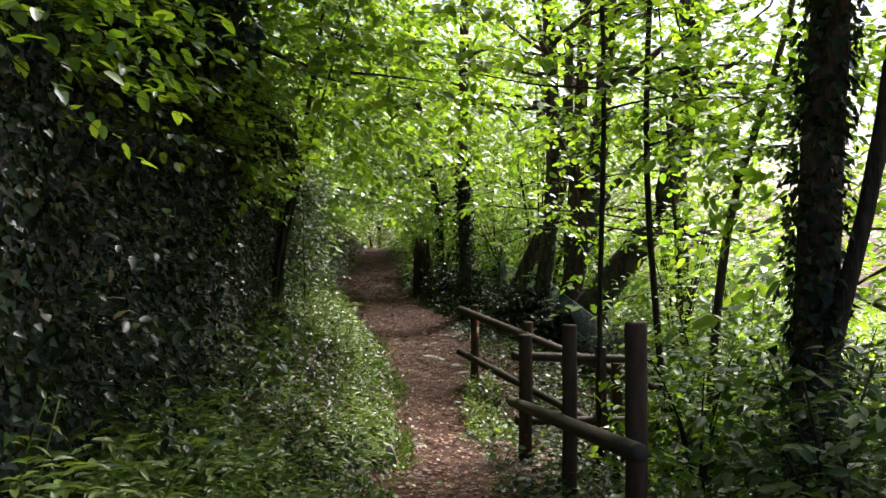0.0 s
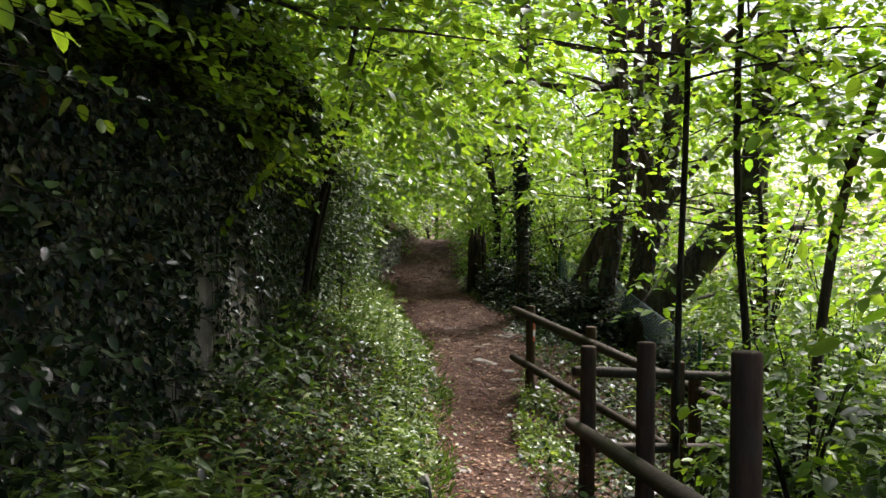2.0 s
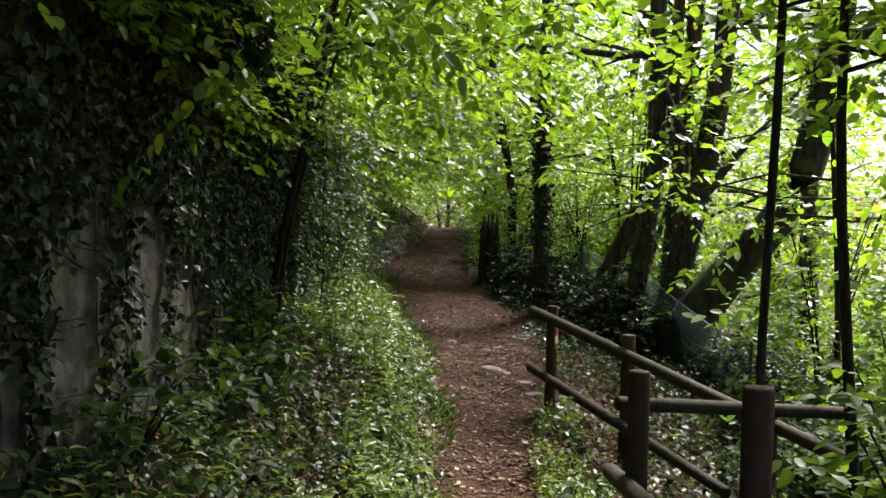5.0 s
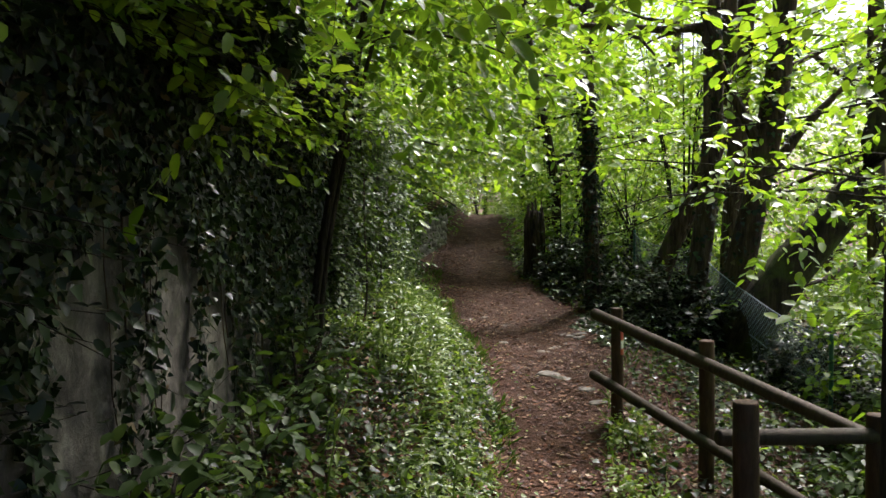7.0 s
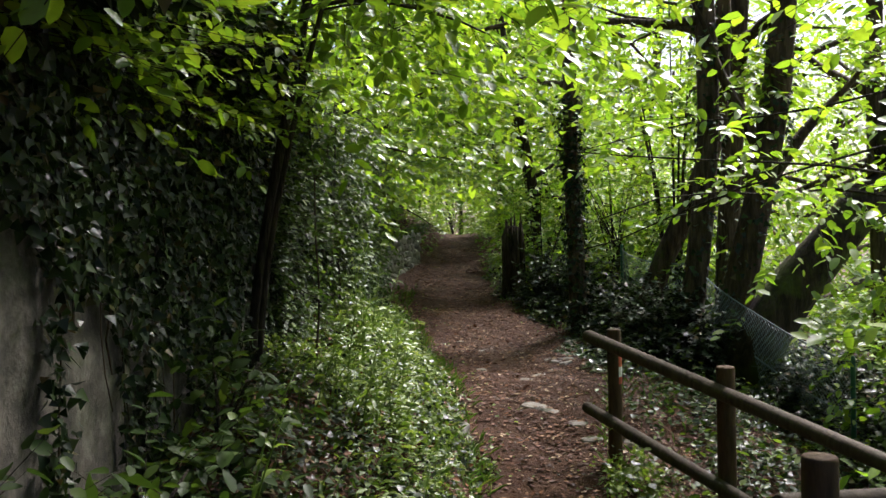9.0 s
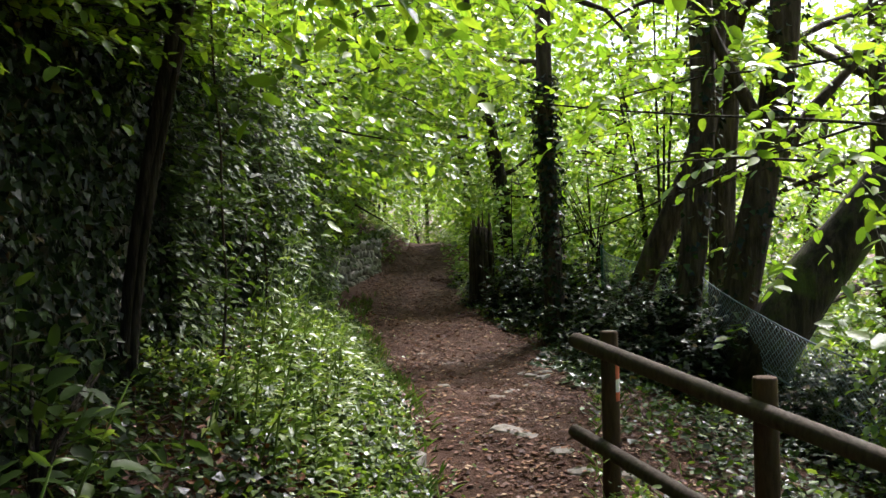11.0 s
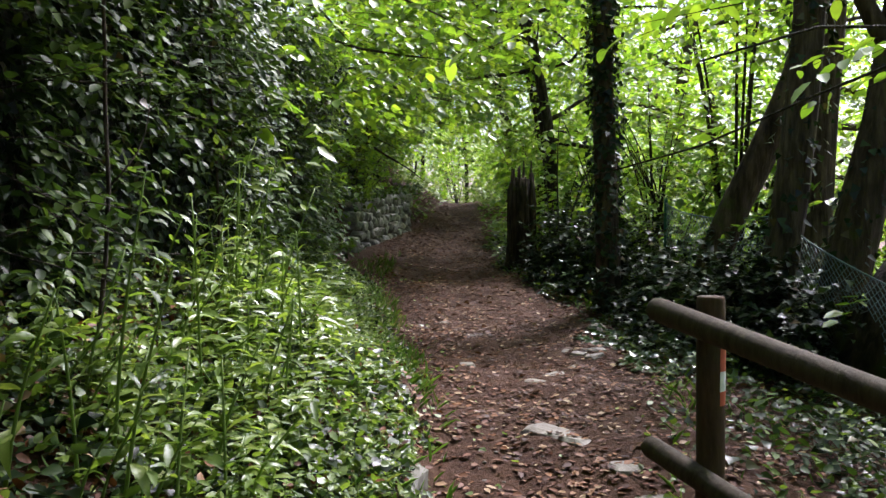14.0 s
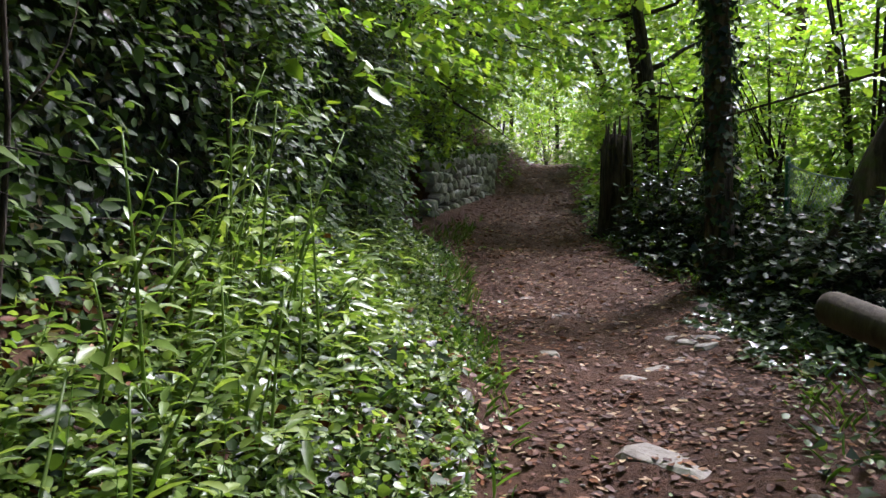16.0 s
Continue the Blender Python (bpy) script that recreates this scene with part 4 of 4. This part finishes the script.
def beside_right(x, y, rng):
    d = x - path_r(y)
    return (d > 0.0 + 0.12 * np.sin(y * 2.9)) & ~((y > 1.5) & (y < 9.5) & (d < 0.7) & (rng.uniform(0, 1, len(x)) < 0.75))


def lit_strip(x, y, rng):
    """Herbs thin out towards the wall where ivy takes over."""
    d = path_l(y) - x
    p = np.where((y > 0.2) & (y < 5.6), np.clip(1.3 - d / 0.5, 0.08, 1), 1.0)
    return on_bank(x, y, rng) & (rng.uniform(0, 1, len(x)) < p)


def stalks(name, label, n, yr, reach, hr, leaf, mat, seed, shape="herb"):
    """Upright stalks with pairs of drooping leaves."""
    rng = np.random.default_rng(seed)
    y = rng.uniform(*yr, n)
    x = path_l(y) - reach[0] - rng.uniform(0, 1, n) * (reach[1] - reach[0])
    ok = lit_strip(x, y, rng) & ((path_l(y) - x > 0.42) | (y < 4.5) | (leaf < 0.05))
    x, y = x[ok], y[ok]
    m, k = len(x), 7
    h = rng.uniform(*hr, m) * rng.uniform(0.6, 1.0, m) * np.clip((path_l(y) - x) / 0.45, 0.3, 1)
    foot = np.stack([x, y, land(x, y) - 0.02], -1)
    tilt = np.stack([rng.normal(0.16, 0.16, m), rng.normal(-0.03, 0.16, m), np.ones(m)], -1) * h[:, None]
    q = (np.linspace(0.3, 1.0, k)[None] + rng.normal(0, 0.03, (m, k)))[..., None]
    c = foot[:, None] + tilt[:, None] * q
    a0 = rng.uniform(0, 6.28, (m, 1)) + np.arange(k)[None] * 1.57 + rng.normal(0, 0.3, (m, k))
    ps, als, szs = [], [], []
    for turn in (0, math.pi):
        a = a0 + turn
        als.append(np.stack([np.cos(a), np.sin(a), rng.normal(0.25, 0.25, (m, k)) + 0.25 * q[..., 0]], -1).reshape(-1, 3))
        ps.append(c.reshape(-1, 3))
        szs.append((leaf * rng.uniform(0.6, 1.25, (m, k)) * (1.15 - 0.5 * q[..., 0])).ravel())
    al = np.concatenate(als)
    nm = np.array([0, 0, 1.0]) + rng.normal(0, 0.3, al.shape)
    tagged(part(name, leaves(np.concatenate(ps), al, nm, np.concatenate(szs), shape, 0.5, True), mat), label, "undergrowth", kind="stuff")
    r = 0.0022
    offs = np.array([(r, 0, 0), (-r / 2, r, 0), (-r / 2, -r, 0)])
    tv = np.concatenate([foot[:, None] + offs, (foot + tilt)[:, None] + offs * 0.4], 1).reshape(-1, 3)
    tf = (np.array([(i, (i + 1) % 3, 3 + (i + 1) % 3, 3 + i) for i in range(3)])[None] + 6 * np.arange(m)[:, None, None]).reshape(-1, 4)
    tagged(part(name + "_stems", (tv, tf), GRASS), "thin green stalks of herbs on the bank", "undergrowth", kind="stuff")


def undergrowth():
    carpet("bank_herbs", "fresh green low herbs covering the bank", 96000, (-1.3, 0.5), (-3.5, 13.2), 0.031, HERB, "broad", 81, 0.2, lit_strip, 1.1, stand=0.5, fine=True, droop=0.3)
    carpet("bank_creeper", "small darker green leaves woven through the bank herbs", 44000, (-1.3, 0.5), (-3.5, 13.5), 0.034, CREEPER, "ovate", 95, 0.2, on_bank, 1.1, stand=0.6, fine=True, droop=0.3)
    stalks("bank_nettles", "nettles with pointed drooping leaves on the bank", 800, (-3.2, 9.5), (0.1, 1.0), (0.2, 0.42), 0.085, HERB, 82)
    stalks("start_nettles", "tall nettles with drooping leaves below the wall", 420, (-3.0, 0.4), (0.15, 0.95), (0.25, 0.45), 0.1, HERB, 97)
    stalks("low_nettles", "low pointed herbs crowding the bank", 1500, (2.0, 12.0), (0.03, 0.8), (0.1, 0.22), 0.038, HERB, 96, "ovate")
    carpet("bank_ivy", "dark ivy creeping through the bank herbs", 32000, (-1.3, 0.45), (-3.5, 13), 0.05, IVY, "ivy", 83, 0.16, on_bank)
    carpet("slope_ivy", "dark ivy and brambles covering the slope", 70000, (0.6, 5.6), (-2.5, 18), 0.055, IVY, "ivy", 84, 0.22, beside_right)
    carpet("slope_herbs", "green herbs among the ivy on the slope", 17000, (0.6, 7), (-2.5, 18), 0.06, HERB, "ovate", 85, 0.34, beside_right)
    carpet("slope_cover", "leafy green ground cover lower down the slope", 38000, (5.5, 22), (-12, 40), 0.18, LEAF_FAR, "broad", 86, 0.7)
    carpet("start_cover", "herbs and ivy around the start of the path", 26000, (-1.1, 6.5), (-12, -2.4), 0.09, IVY, "ivy", 91, 0.3, lambda x, y, r: (x < path_l(y)) | (x > path_r(y)))
    carpet("wall_top_cover", "ivy and herbs covering the ground above the wall", 20000, (-7, -1.1), (-12, 26), 0.11, IVY, "ivy", 87, 0.4, lambda x, y, r: x < wall_x(y) - 0.1)
    carpet("far_verge", "green verge leaves along the far path", 16000, (-1.6, 3.0), (15, 36), 0.1, HERB, "ovate", 88, 0.4, lambda x, y, r: ((x < path_l(y)) & (y > 19.6)) | (x > path_r(y)))
    carpet("leaf_litter", "dry brown leaves scattered on the path", 84000, (-0.9, 2.9), (-3.5, 23), 0.041, LITTER, "ovate", 89, 0.018, lambda x, y, r: (x > path_l(y) - 0.22) & (x < path_r(y) + 0.8), 0.35, "leaf litter", 0.12)
    carpet("fence_herbs", "ivy and low herbs around the fence posts", 9500, (0.95, 3.4), (1.0, 9.6), 0.055, CREEPER, "ovate", 92, 0.26, lambda x, y, r: x > path_r(y) + 0.3 + 0.15 * np.sin(y * 3.1), 0.9, stand=0.4)
    carpet("bank_litter", "withered brown leaves caught among the bank herbs", 12000, (-1.2, 0.4), (-1.0, 12.0), 0.04, LITTER, "ovate", 99, 0.14, on_bank, 1.2, "leaf litter", 0.5)
    carpet("path_ivy", "shiny ivy leaves creeping onto the path's edge", 3000, (1.35, 2.3), (9.0, 11.4), 0.052, SHINY_IVY, "ivy", 94, 0.1, lambda x, y, r: (x > path_r(y) - 0.3 - 0.12 * np.sin(y * 5)) & (np.hypot((x - 1.85) / 0.5, (y - 10.2) / 1.2) < 1), 0.7)
    carpet("fence_tufts", "bright low herb tufts at the foot of the fence", 5200, (0.9, 1.5), (3.6, 6.5), 0.042, HERB, "ovate", 98, 0.17, lambda x, y, r: (np.sin(y * 4.3 + 0.8) + np.sin(x * 9 + y) * 0.6 > 0.1) & (x > path_r(y)), 1.0, stand=0.5, fine=True, droop=0.3)
    carpet("edge_spill", "small green leaves spilling onto the edge of the path", 26000, (-0.8, 2.2), (-3.5, 15), 0.034, HERB, "broad", 93, 0.06, lambda x, y, r: ((x > path_l(y) - 0.1) & (x < path_l(y) + r.exponential(0.13, len(x)) * (0.6 + 0.7 * np.sin(y * 2.7) ** 2) + 0.03 * np.sin(y * 5))) | ((x < path_r(y) + 0.1) & (x > path_r(y) - r.exponential(0.06, len(x)))), 0.6)
    # grass along the path's edges
    rng = np.random.default_rng(90)
    n = 4000
    y = rng.uniform(-3.5, 16, n)
    left = rng.uniform(0, 1, n) < 0.7
    x = np.where(left, path_l(y) - rng.exponential(0.22, n) + 0.1, path_r(y) + rng.exponential(0.25, n))
    az = rng.uniform(0, 6.28, n)
    al = np.stack([0.5 * np.cos(az) + np.where(left, 0.25, -0.2), 0.5 * np.sin(az), np.full(n, 0.9)], -1)
    nm = np.stack([np.sin(az), np.cos(az), np.full(n, 0.4)], -1)
    ok = (x > wall_x(y)) & ((np.sin(y * 2.3) + rng.normal(0, 0.7, n)) > -0.2)
    tagged(part("verge_grass", leaves(np.stack([x, y, land(x, y)], -1)[ok], al[ok], nm[ok], rng.uniform(0.05, 0.13, n)[ok], "blade", 0.35), GRASS), "thin green grass along the edges of the path", "grass", kind="stuff")


ivy_on_wall()
wall_overhang()
undergrowth()


def ivy_on_trunk(line, radius, z0, z1, n, seed):
    rng = np.random.default_rng(seed)
    z = rng.uniform(z0, z1, n)
    lp = np.array(line)
    c = np.stack([np.interp(z, lp[:, 2], lp[:, 0]), np.interp(z, lp[:, 2], lp[:, 1]), z], -1)
    a = rng.uniform(0, 6.28, n)
    o = np.stack([np.cos(a), np.sin(a), 0 * a], -1)
    p = c + o * (radius + rng.uniform(0, 1, n)[:, None] ** 2 * 0.10)
    al = o * 0.5 + rng.normal(0, 0.45, (n, 3)) + np.array([0, 0, -0.6])
    tagged(part("trunk_ivy", leaves(p, al, o + rng.normal(0, 0.3, (n, 3)) + np.array([0, 0, 0.5]), rng.uniform(0.04, 0.085, n), "ivy"), IVY), "dark ivy climbing a tree trunk", "ivy", kind="stuff")


ivy_on_trunk([(2.68, 1.0, -0.7), (2.66, 1.0, 2.2), (2.78, 1.0, 3.2), (3.1, 1.2, 8)], 0.125, -0.5, 4.5, 3000, 101)
ivy_on_trunk([(1.86, 11.7, 0.2), (1.84, 11.7, 1.0), (1.79, 11.7, 2.6), (1.77, 11.7, 3.5)], 0.095, 0.3, 3.4, 1500, 102)
ivy_on_trunk([(3.15, 10.0, 0.0), (3.31, 10.0, 1.03), (3.6, 10.0, 2.05), (3.8, 10.0, 2.92), (3.93, 10.1, 4.12)], 0.15, 0.2, 4.0, 450, 103)
ivy_on_trunk([(2.82, 10.3, 0.1), (2.94, 10.2, 1.25), (3.09, 10.2, 2.15), (3.13, 10.2, 3.2), (3.1, 10.3, 4.4)], 0.12, 0.2, 4.2, 450, 104)


# ---- broken stump ----
def stump():
    rng = np.random.default_rng(110)
    x, y, z = 1.24, 14.5, float(land(1.24, 14.5))
    s = empty("broken_stump", (x, y, z))
    tagged(s, "tall splintered dead tree stump beside the path", "stump")
    part("stump_body", tube([(0, 0, -0.15), (0, 0, 0.1), (0.01, 0, 0.6), (0, 0.02, 1.0), (0.02, 0.0, 1.15)], [0.22, 0.18, 0.16, 0.15, 0.10], 14, 0.13, 110), DEADWOOD, s, "", True)
    for k in range(11):
        a = k / 11 * 6.28
        r = rng.uniform(0.11, 0.17)
        h = rng.uniform(1.0, 1.42)
        part("splinter", tube([(r * math.cos(a), r * math.sin(a), 0.2), (r * math.cos(a), r * math.sin(a), h * 0.7), (r * 0.95 * math.cos(a), r * 0.95 * math.sin(a), h)], [0.04, 0.035, 0.008], 6, 0.12, 111 + k), DEADWOOD, s)
    # bare stems leaning behind it
    t = empty("dead_stems", (1.6, 14.2, float(land(1.6, 14.2))))
    tagged(t, "fan of thin bare grey stems beside the stump", "branches")
    for k in range(16):
        e = (rng.uniform(-0.1, 1.3), rng.uniform(-0.6, 0.8), rng.uniform(0.9, 2.2))
        part("stem", tube(curve_pts([(rng.uniform(-0.2, 0.3), rng.uniform(-0.2, 0.2), -0.05), (e[0] * 0.4, e[1] * 0.4, e[2] * 0.6), e], 6), np.linspace(0.014, 0.004, 6), 5), BARK_THIN, t, "", True)


stump()


# ---- stones ----
def rock(rng, size):
    """A worn stone: a blunt, dented block."""
    bm = bmesh.new()
    bmesh.ops.create_icosphere(bm, subdivisions=2, radius=1.0)
    seed = Vector(rng.uniform(-50, 50, 3))
    for v in bm.verts:
        c = Vector([math.copysign(abs(q) ** 0.55, q) for q in v.co]) * 0.5
        c = c * (1 + 0.22 * noise.noise(c * 2.2 + seed) + 0.10 * noise.noise(c * 6 + seed))
        v.co = Vector((c.x * size[0], c.y * size[1], c.z * size[2]))
    me = bpy.data.meshes.new("stone")
    bm.to_mesh(me)
    bm.free()
    return me


def path_stones():
    rng = np.random.default_rng(120)
    for x, y, sx, sy, sz, rz, dz in [(0.93, 7.68, 0.42, 0.24, 0.12, -28, -0.022), (1.14, 7.36, 0.20, 0.34, 0.12, 24, -0.03), (1.22, 7.05, 0.22, 0.26, 0.12, 10, -0.03), (1.55, 6.9, 0.3, 0.2, 0.16, 30, -0.02), (0.45, 9.4, 0.2, 0.14, 0.08, 0, -0.01), (1.45, 10.3, 0.26, 0.16, 0.1, 40, -0.01), (1.28, 9.9, 0.18, 0.14, 0.08, 10, -0.01), (1.62, 10.9, 0.24, 0.14, 0.1, 60, 0.0), (0.5, 10.6, 0.2, 0.12, 0.07, 15, -0.01), (0.32, 11.3, 0.22, 0.16, 0.08, 35, -0.01), (0.55, 3.9, 0.34, 0.2, 0.08, 10, -0.02), (0.5, 2.8, 0.4, 0.22, 0.08, -10, -0.02), (0.72, 2.4, 0.3, 0.2, 0.07, 30, -0.02)]:
        me = rock(rng, (sx, sy, sz))
        me.materials.append(PATH_STONE)
        ob = new("flat_stone", me)
        ob.matrix_world = pose(x, y, float(land(x, y)) + dz - 0.03, rng.normal(0, 5), rng.normal(0, 5), rz)
        tagged(ob, "pale flat stone set in the trodden path", "stone", "stones in the path")
    for k in range(16):
        y = 9.0 + 1.7 * k / 15 + rng.normal(0, 0.08)
        x = 1.05 + 0.62 * k / 15 + rng.normal(0, 0.07)
        w = rng.uniform(0.06, 0.19)
        me = rock(rng, (w, w * rng.uniform(0.35, 0.75), w * 0.34))
        me.materials.append(PALE_STONE)
        ob = new("pale_stone", me)
        ob.matrix_world = pose(x, y, float(land(x, y)) - 0.012, rng.normal(0, 6), rng.normal(0, 6), rng.uniform(0, 180))
        tagged(ob, "small whitish stone showing through the path", "stone", "pale stones in the path")
    # upright kerb stones at the bank's foot
    for k, y in enumerate(np.arange(-1.5, 9.5, 0.52)):
        if rng.uniform() < 0.3:
            continue
        me = rock(rng, (0.14, rng.uniform(0.2, 0.42), rng.uniform(0.16, 0.26)))
        me.materials.append(MOSSY_STONE)
        ob = new("kerb_stone", me)
        x = float(path_l(y)) - 0.13 + rng.normal(0, 0.02)
        ob.matrix_world = pose(x, y, float(path_z(y)) + 0.05, rng.normal(0, 4), rng.normal(0, 5), rng.normal(0, 8))
        tagged(ob, "mossy grey stone at the foot of the bank", "stone", "stones along the bank")
    # pebbles
    n = 420
    y = rng.uniform(-2, 20, n)
    x = path_l(y) + (path_r(y) - path_l(y)) * rng.uniform(0, 1, n)
    pieces = []
    for i in range(n):
        r = rng.uniform(0.005, 0.014)
        v, f = tube([(-r, 0, 0), (-r * 0.4, 0, 0), (r * 0.5, 0, 0), (r, 0, 0)], [r * 0.4, r * 0.8, r * 0.75, r * 0.35], 5, 0.15, i)
        pieces.append((v * (1, 1, 0.7) + (x[i], y[i], float(land(x[i], y[i])) + r * 0.2), f))
    tagged(part("pebbles", joined(pieces), PATH_STONE), "small pale pebbles on the path", "pebbles", kind="stuff")


def dry_wall():
    """Dry-stone wall at the path's bend, stone by stone."""
    rng = np.random.default_rng(130)
    a, b = np.array([-1.0, 15.7]), np.array([-0.42, 19.3])
    run = np.linalg.norm(b - a)
    way = (b - a) / run
    ang = math.degrees(math.atan2(way[1], way[0]))
    w = empty("dry_stone_wall", (float(a[0]), float(a[1]), float(path_z(15.6))))
    tagged(w, "low dry-stone wall of rough grey stones at the bend", "wall", kind="structure")
    shapes = [rock(rng, (rng.uniform(0.15, 0.34), 0.24, rng.uniform(0.12, 0.19))) for _ in range(12)]
    for me in shapes:
        me.materials.append(STONE)
    back = np.array([(0, 0, -0.3), (run, 0, -0.3), (run, 0, 0.64), (0, 0, 0.78)])
    c, s = way
    rot = np.array([[c, s, 0], [-s, c, 0], [0, 0, 1]])
    box = np.concatenate([back + (0, 0.06, 0), back + (0, 0.4, 0)]) @ rot
    box[[1, 2, 5, 6], 2] += 0.29
    part("core", (box, np.array([(0, 1, 2, 3), (4, 7, 6, 5), (0, 4, 5, 1), (1, 5, 6, 2), (2, 6, 7, 3), (3, 7, 4, 0)])), SOIL, w)
    z = -0.05
    while z < 0.76:
        u = rng.uniform(-0.1, 0.1)
        while u < run:
            ob = new("stone", shapes[rng.integers(12)])
            ob.parent = w
            up = 0.22 * u / run
            ob.matrix_local = pose(way[0] * u + way[1] * -0.0, way[1] * u, z + up + rng.normal(0, 0.02), rng.normal(0, 9), rng.normal(0, 13), ang + rng.normal(0, 10))
            u += rng.uniform(0.23, 0.35)
        z += 0.155
    # creeper spilling over the wall's top and far end
    n = 600
    u = run * rng.uniform(-0.1, 1.25, n)
    d = rng.exponential(0.08, n) * (1 + 1.5 * np.clip(u / run - 0.85, 0, 1))
    p = np.stack([a[0] + way[0] * u + way[1] * (0.2 * rng.uniform(0, 1, n) - 0.05), a[1] + way[1] * u, path_z(15.6) + 0.88 + 0.26 * u / run - 0.6 * d], -1)
    al = rng.normal(0, 0.5, (n, 3)) + np.array([0.4, -0.3, -0.4])
    nm = rng.normal(0, 0.5, (n, 3)) + np.array([0.6, -0.4, 0.7])
    tagged(part("overhanging_creeper", leaves(p, al, nm, rng.uniform(0.04, 0.09, n), "ovate"), CREEPER), "green creeper spilling over the dry-stone wall", "creeper", kind="stuff")


path_stones()
dry_wall()


# ---- tall herbs on the bank ----
def tall_herb(x, y, h, seed):
    rng = np.random.default_rng(seed)
    z = float(land(x, y))
    t = empty("tall_herb", (x, y, z))
    tagged(t, "tall herb with paired pointed leaves on the bank", "plant", "tall herbs on the bank")
    lean = rng.normal(0, 0.1, 2) + np.array([0.08, -0.02])
    line = curve_pts([(0, 0, -0.03), (lean[0] * 0.3, lean[1] * 0.3, h * 0.5), (lean[0], lean[1], h)], 7)
    part("stem", tube(line, np.linspace(0.006, 0.0025, 7), 6), HERB, t, "", True)
    vigour = rng.uniform(0.65, 1.15)
    k = int(h / (0.1 * vigour)) + 1
    s = np.linspace(0.12, 1.0, k)
    p, al, sz = [], [], []
    for i, q in enumerate(s):
        c = np.array([np.interp(q, np.linspace(0, 1, 7), line[:, d]) for d in range(3)])
        a0 = (i % 2) * 1.57 + rng.normal(0, 0.45)
        for a in (a0, a0 + 3.14):
            p.append(c)
            al.append((math.cos(a), math.sin(a), 0.7 - 0.5 * (1 - q) + rng.normal(0, 0.3)))
            sz.append((0.12 - 0.07 * abs(q - 0.35)) * rng.uniform(0.5, 1.2) * (0.6 if q > 0.93 else 1) * vigour)
    al = unit(np.array(al))
    nm = np.array([0, 0, 1.0]) - al * 0.4 + rng.normal(0, 0.3, al.shape)
    side = unit(np.cross(al, nm))
    up = np.cross(side, al)
    for c, d, s, u, q in zip(p, al, side, up, sz):
        ob = new("leaf", HERB_BLADES[rng.integers(4)])
        ob.parent = t
        ob.matrix_local = Matrix([[s[r] * q, d[r] * q, u[r] * q, c[r]] for r in range(3)] + [[0, 0, 0, 1]])


def herb_blade(curl, wide):
    """A pointed leaf that rises, folds along its midrib and bends over."""
    t = np.array([0.0, 0.12, 0.36, 0.66, 0.88, 1.0])
    w = np.array([0.012, 0.06, 0.145, 0.125, 0.05, 0.006]) * wide
    along, lift = t - 0.22 * curl * t ** 2, 0.22 * t - curl * t ** 2
    v = np.stack([np.stack([sg * w, along, lift + abs(sg) * 0.3 * w], -1) for sg in (-1, 0, 1)], 1).reshape(-1, 3)
    f = np.array([(3 * i + c, 3 * i + c + 1, 3 * i + c + 4, 3 * i + c + 3) for i in range(5) for c in (0, 1)])
    me = mesh_of("leaf", v, f)
    me.polygons.foreach_set("use_smooth", np.ones(len(me.polygons), bool))
    me.materials.append(HERB_LEAF)
    return me


HERB_BLADES = [herb_blade(c, w) for c, w in ((0.25, 1.0), (0.5, 0.9), (0.75, 1.1), (0.95, 0.8))]
for k in range(74):
    near = k < 60
    yy = R.uniform(5.2, 7.6) if near else R.uniform(-2.0, 5.4)
    xx = float(path_l(yy)) - (0.5 if near else 0.25) - R.uniform(0.0, 1.0) * (0.65 if near else 0.75)
    tall_herb(xx, yy, R.uniform(0.25, 0.55) if k % 5 else R.uniform(0.55, 0.8), 300 + k)
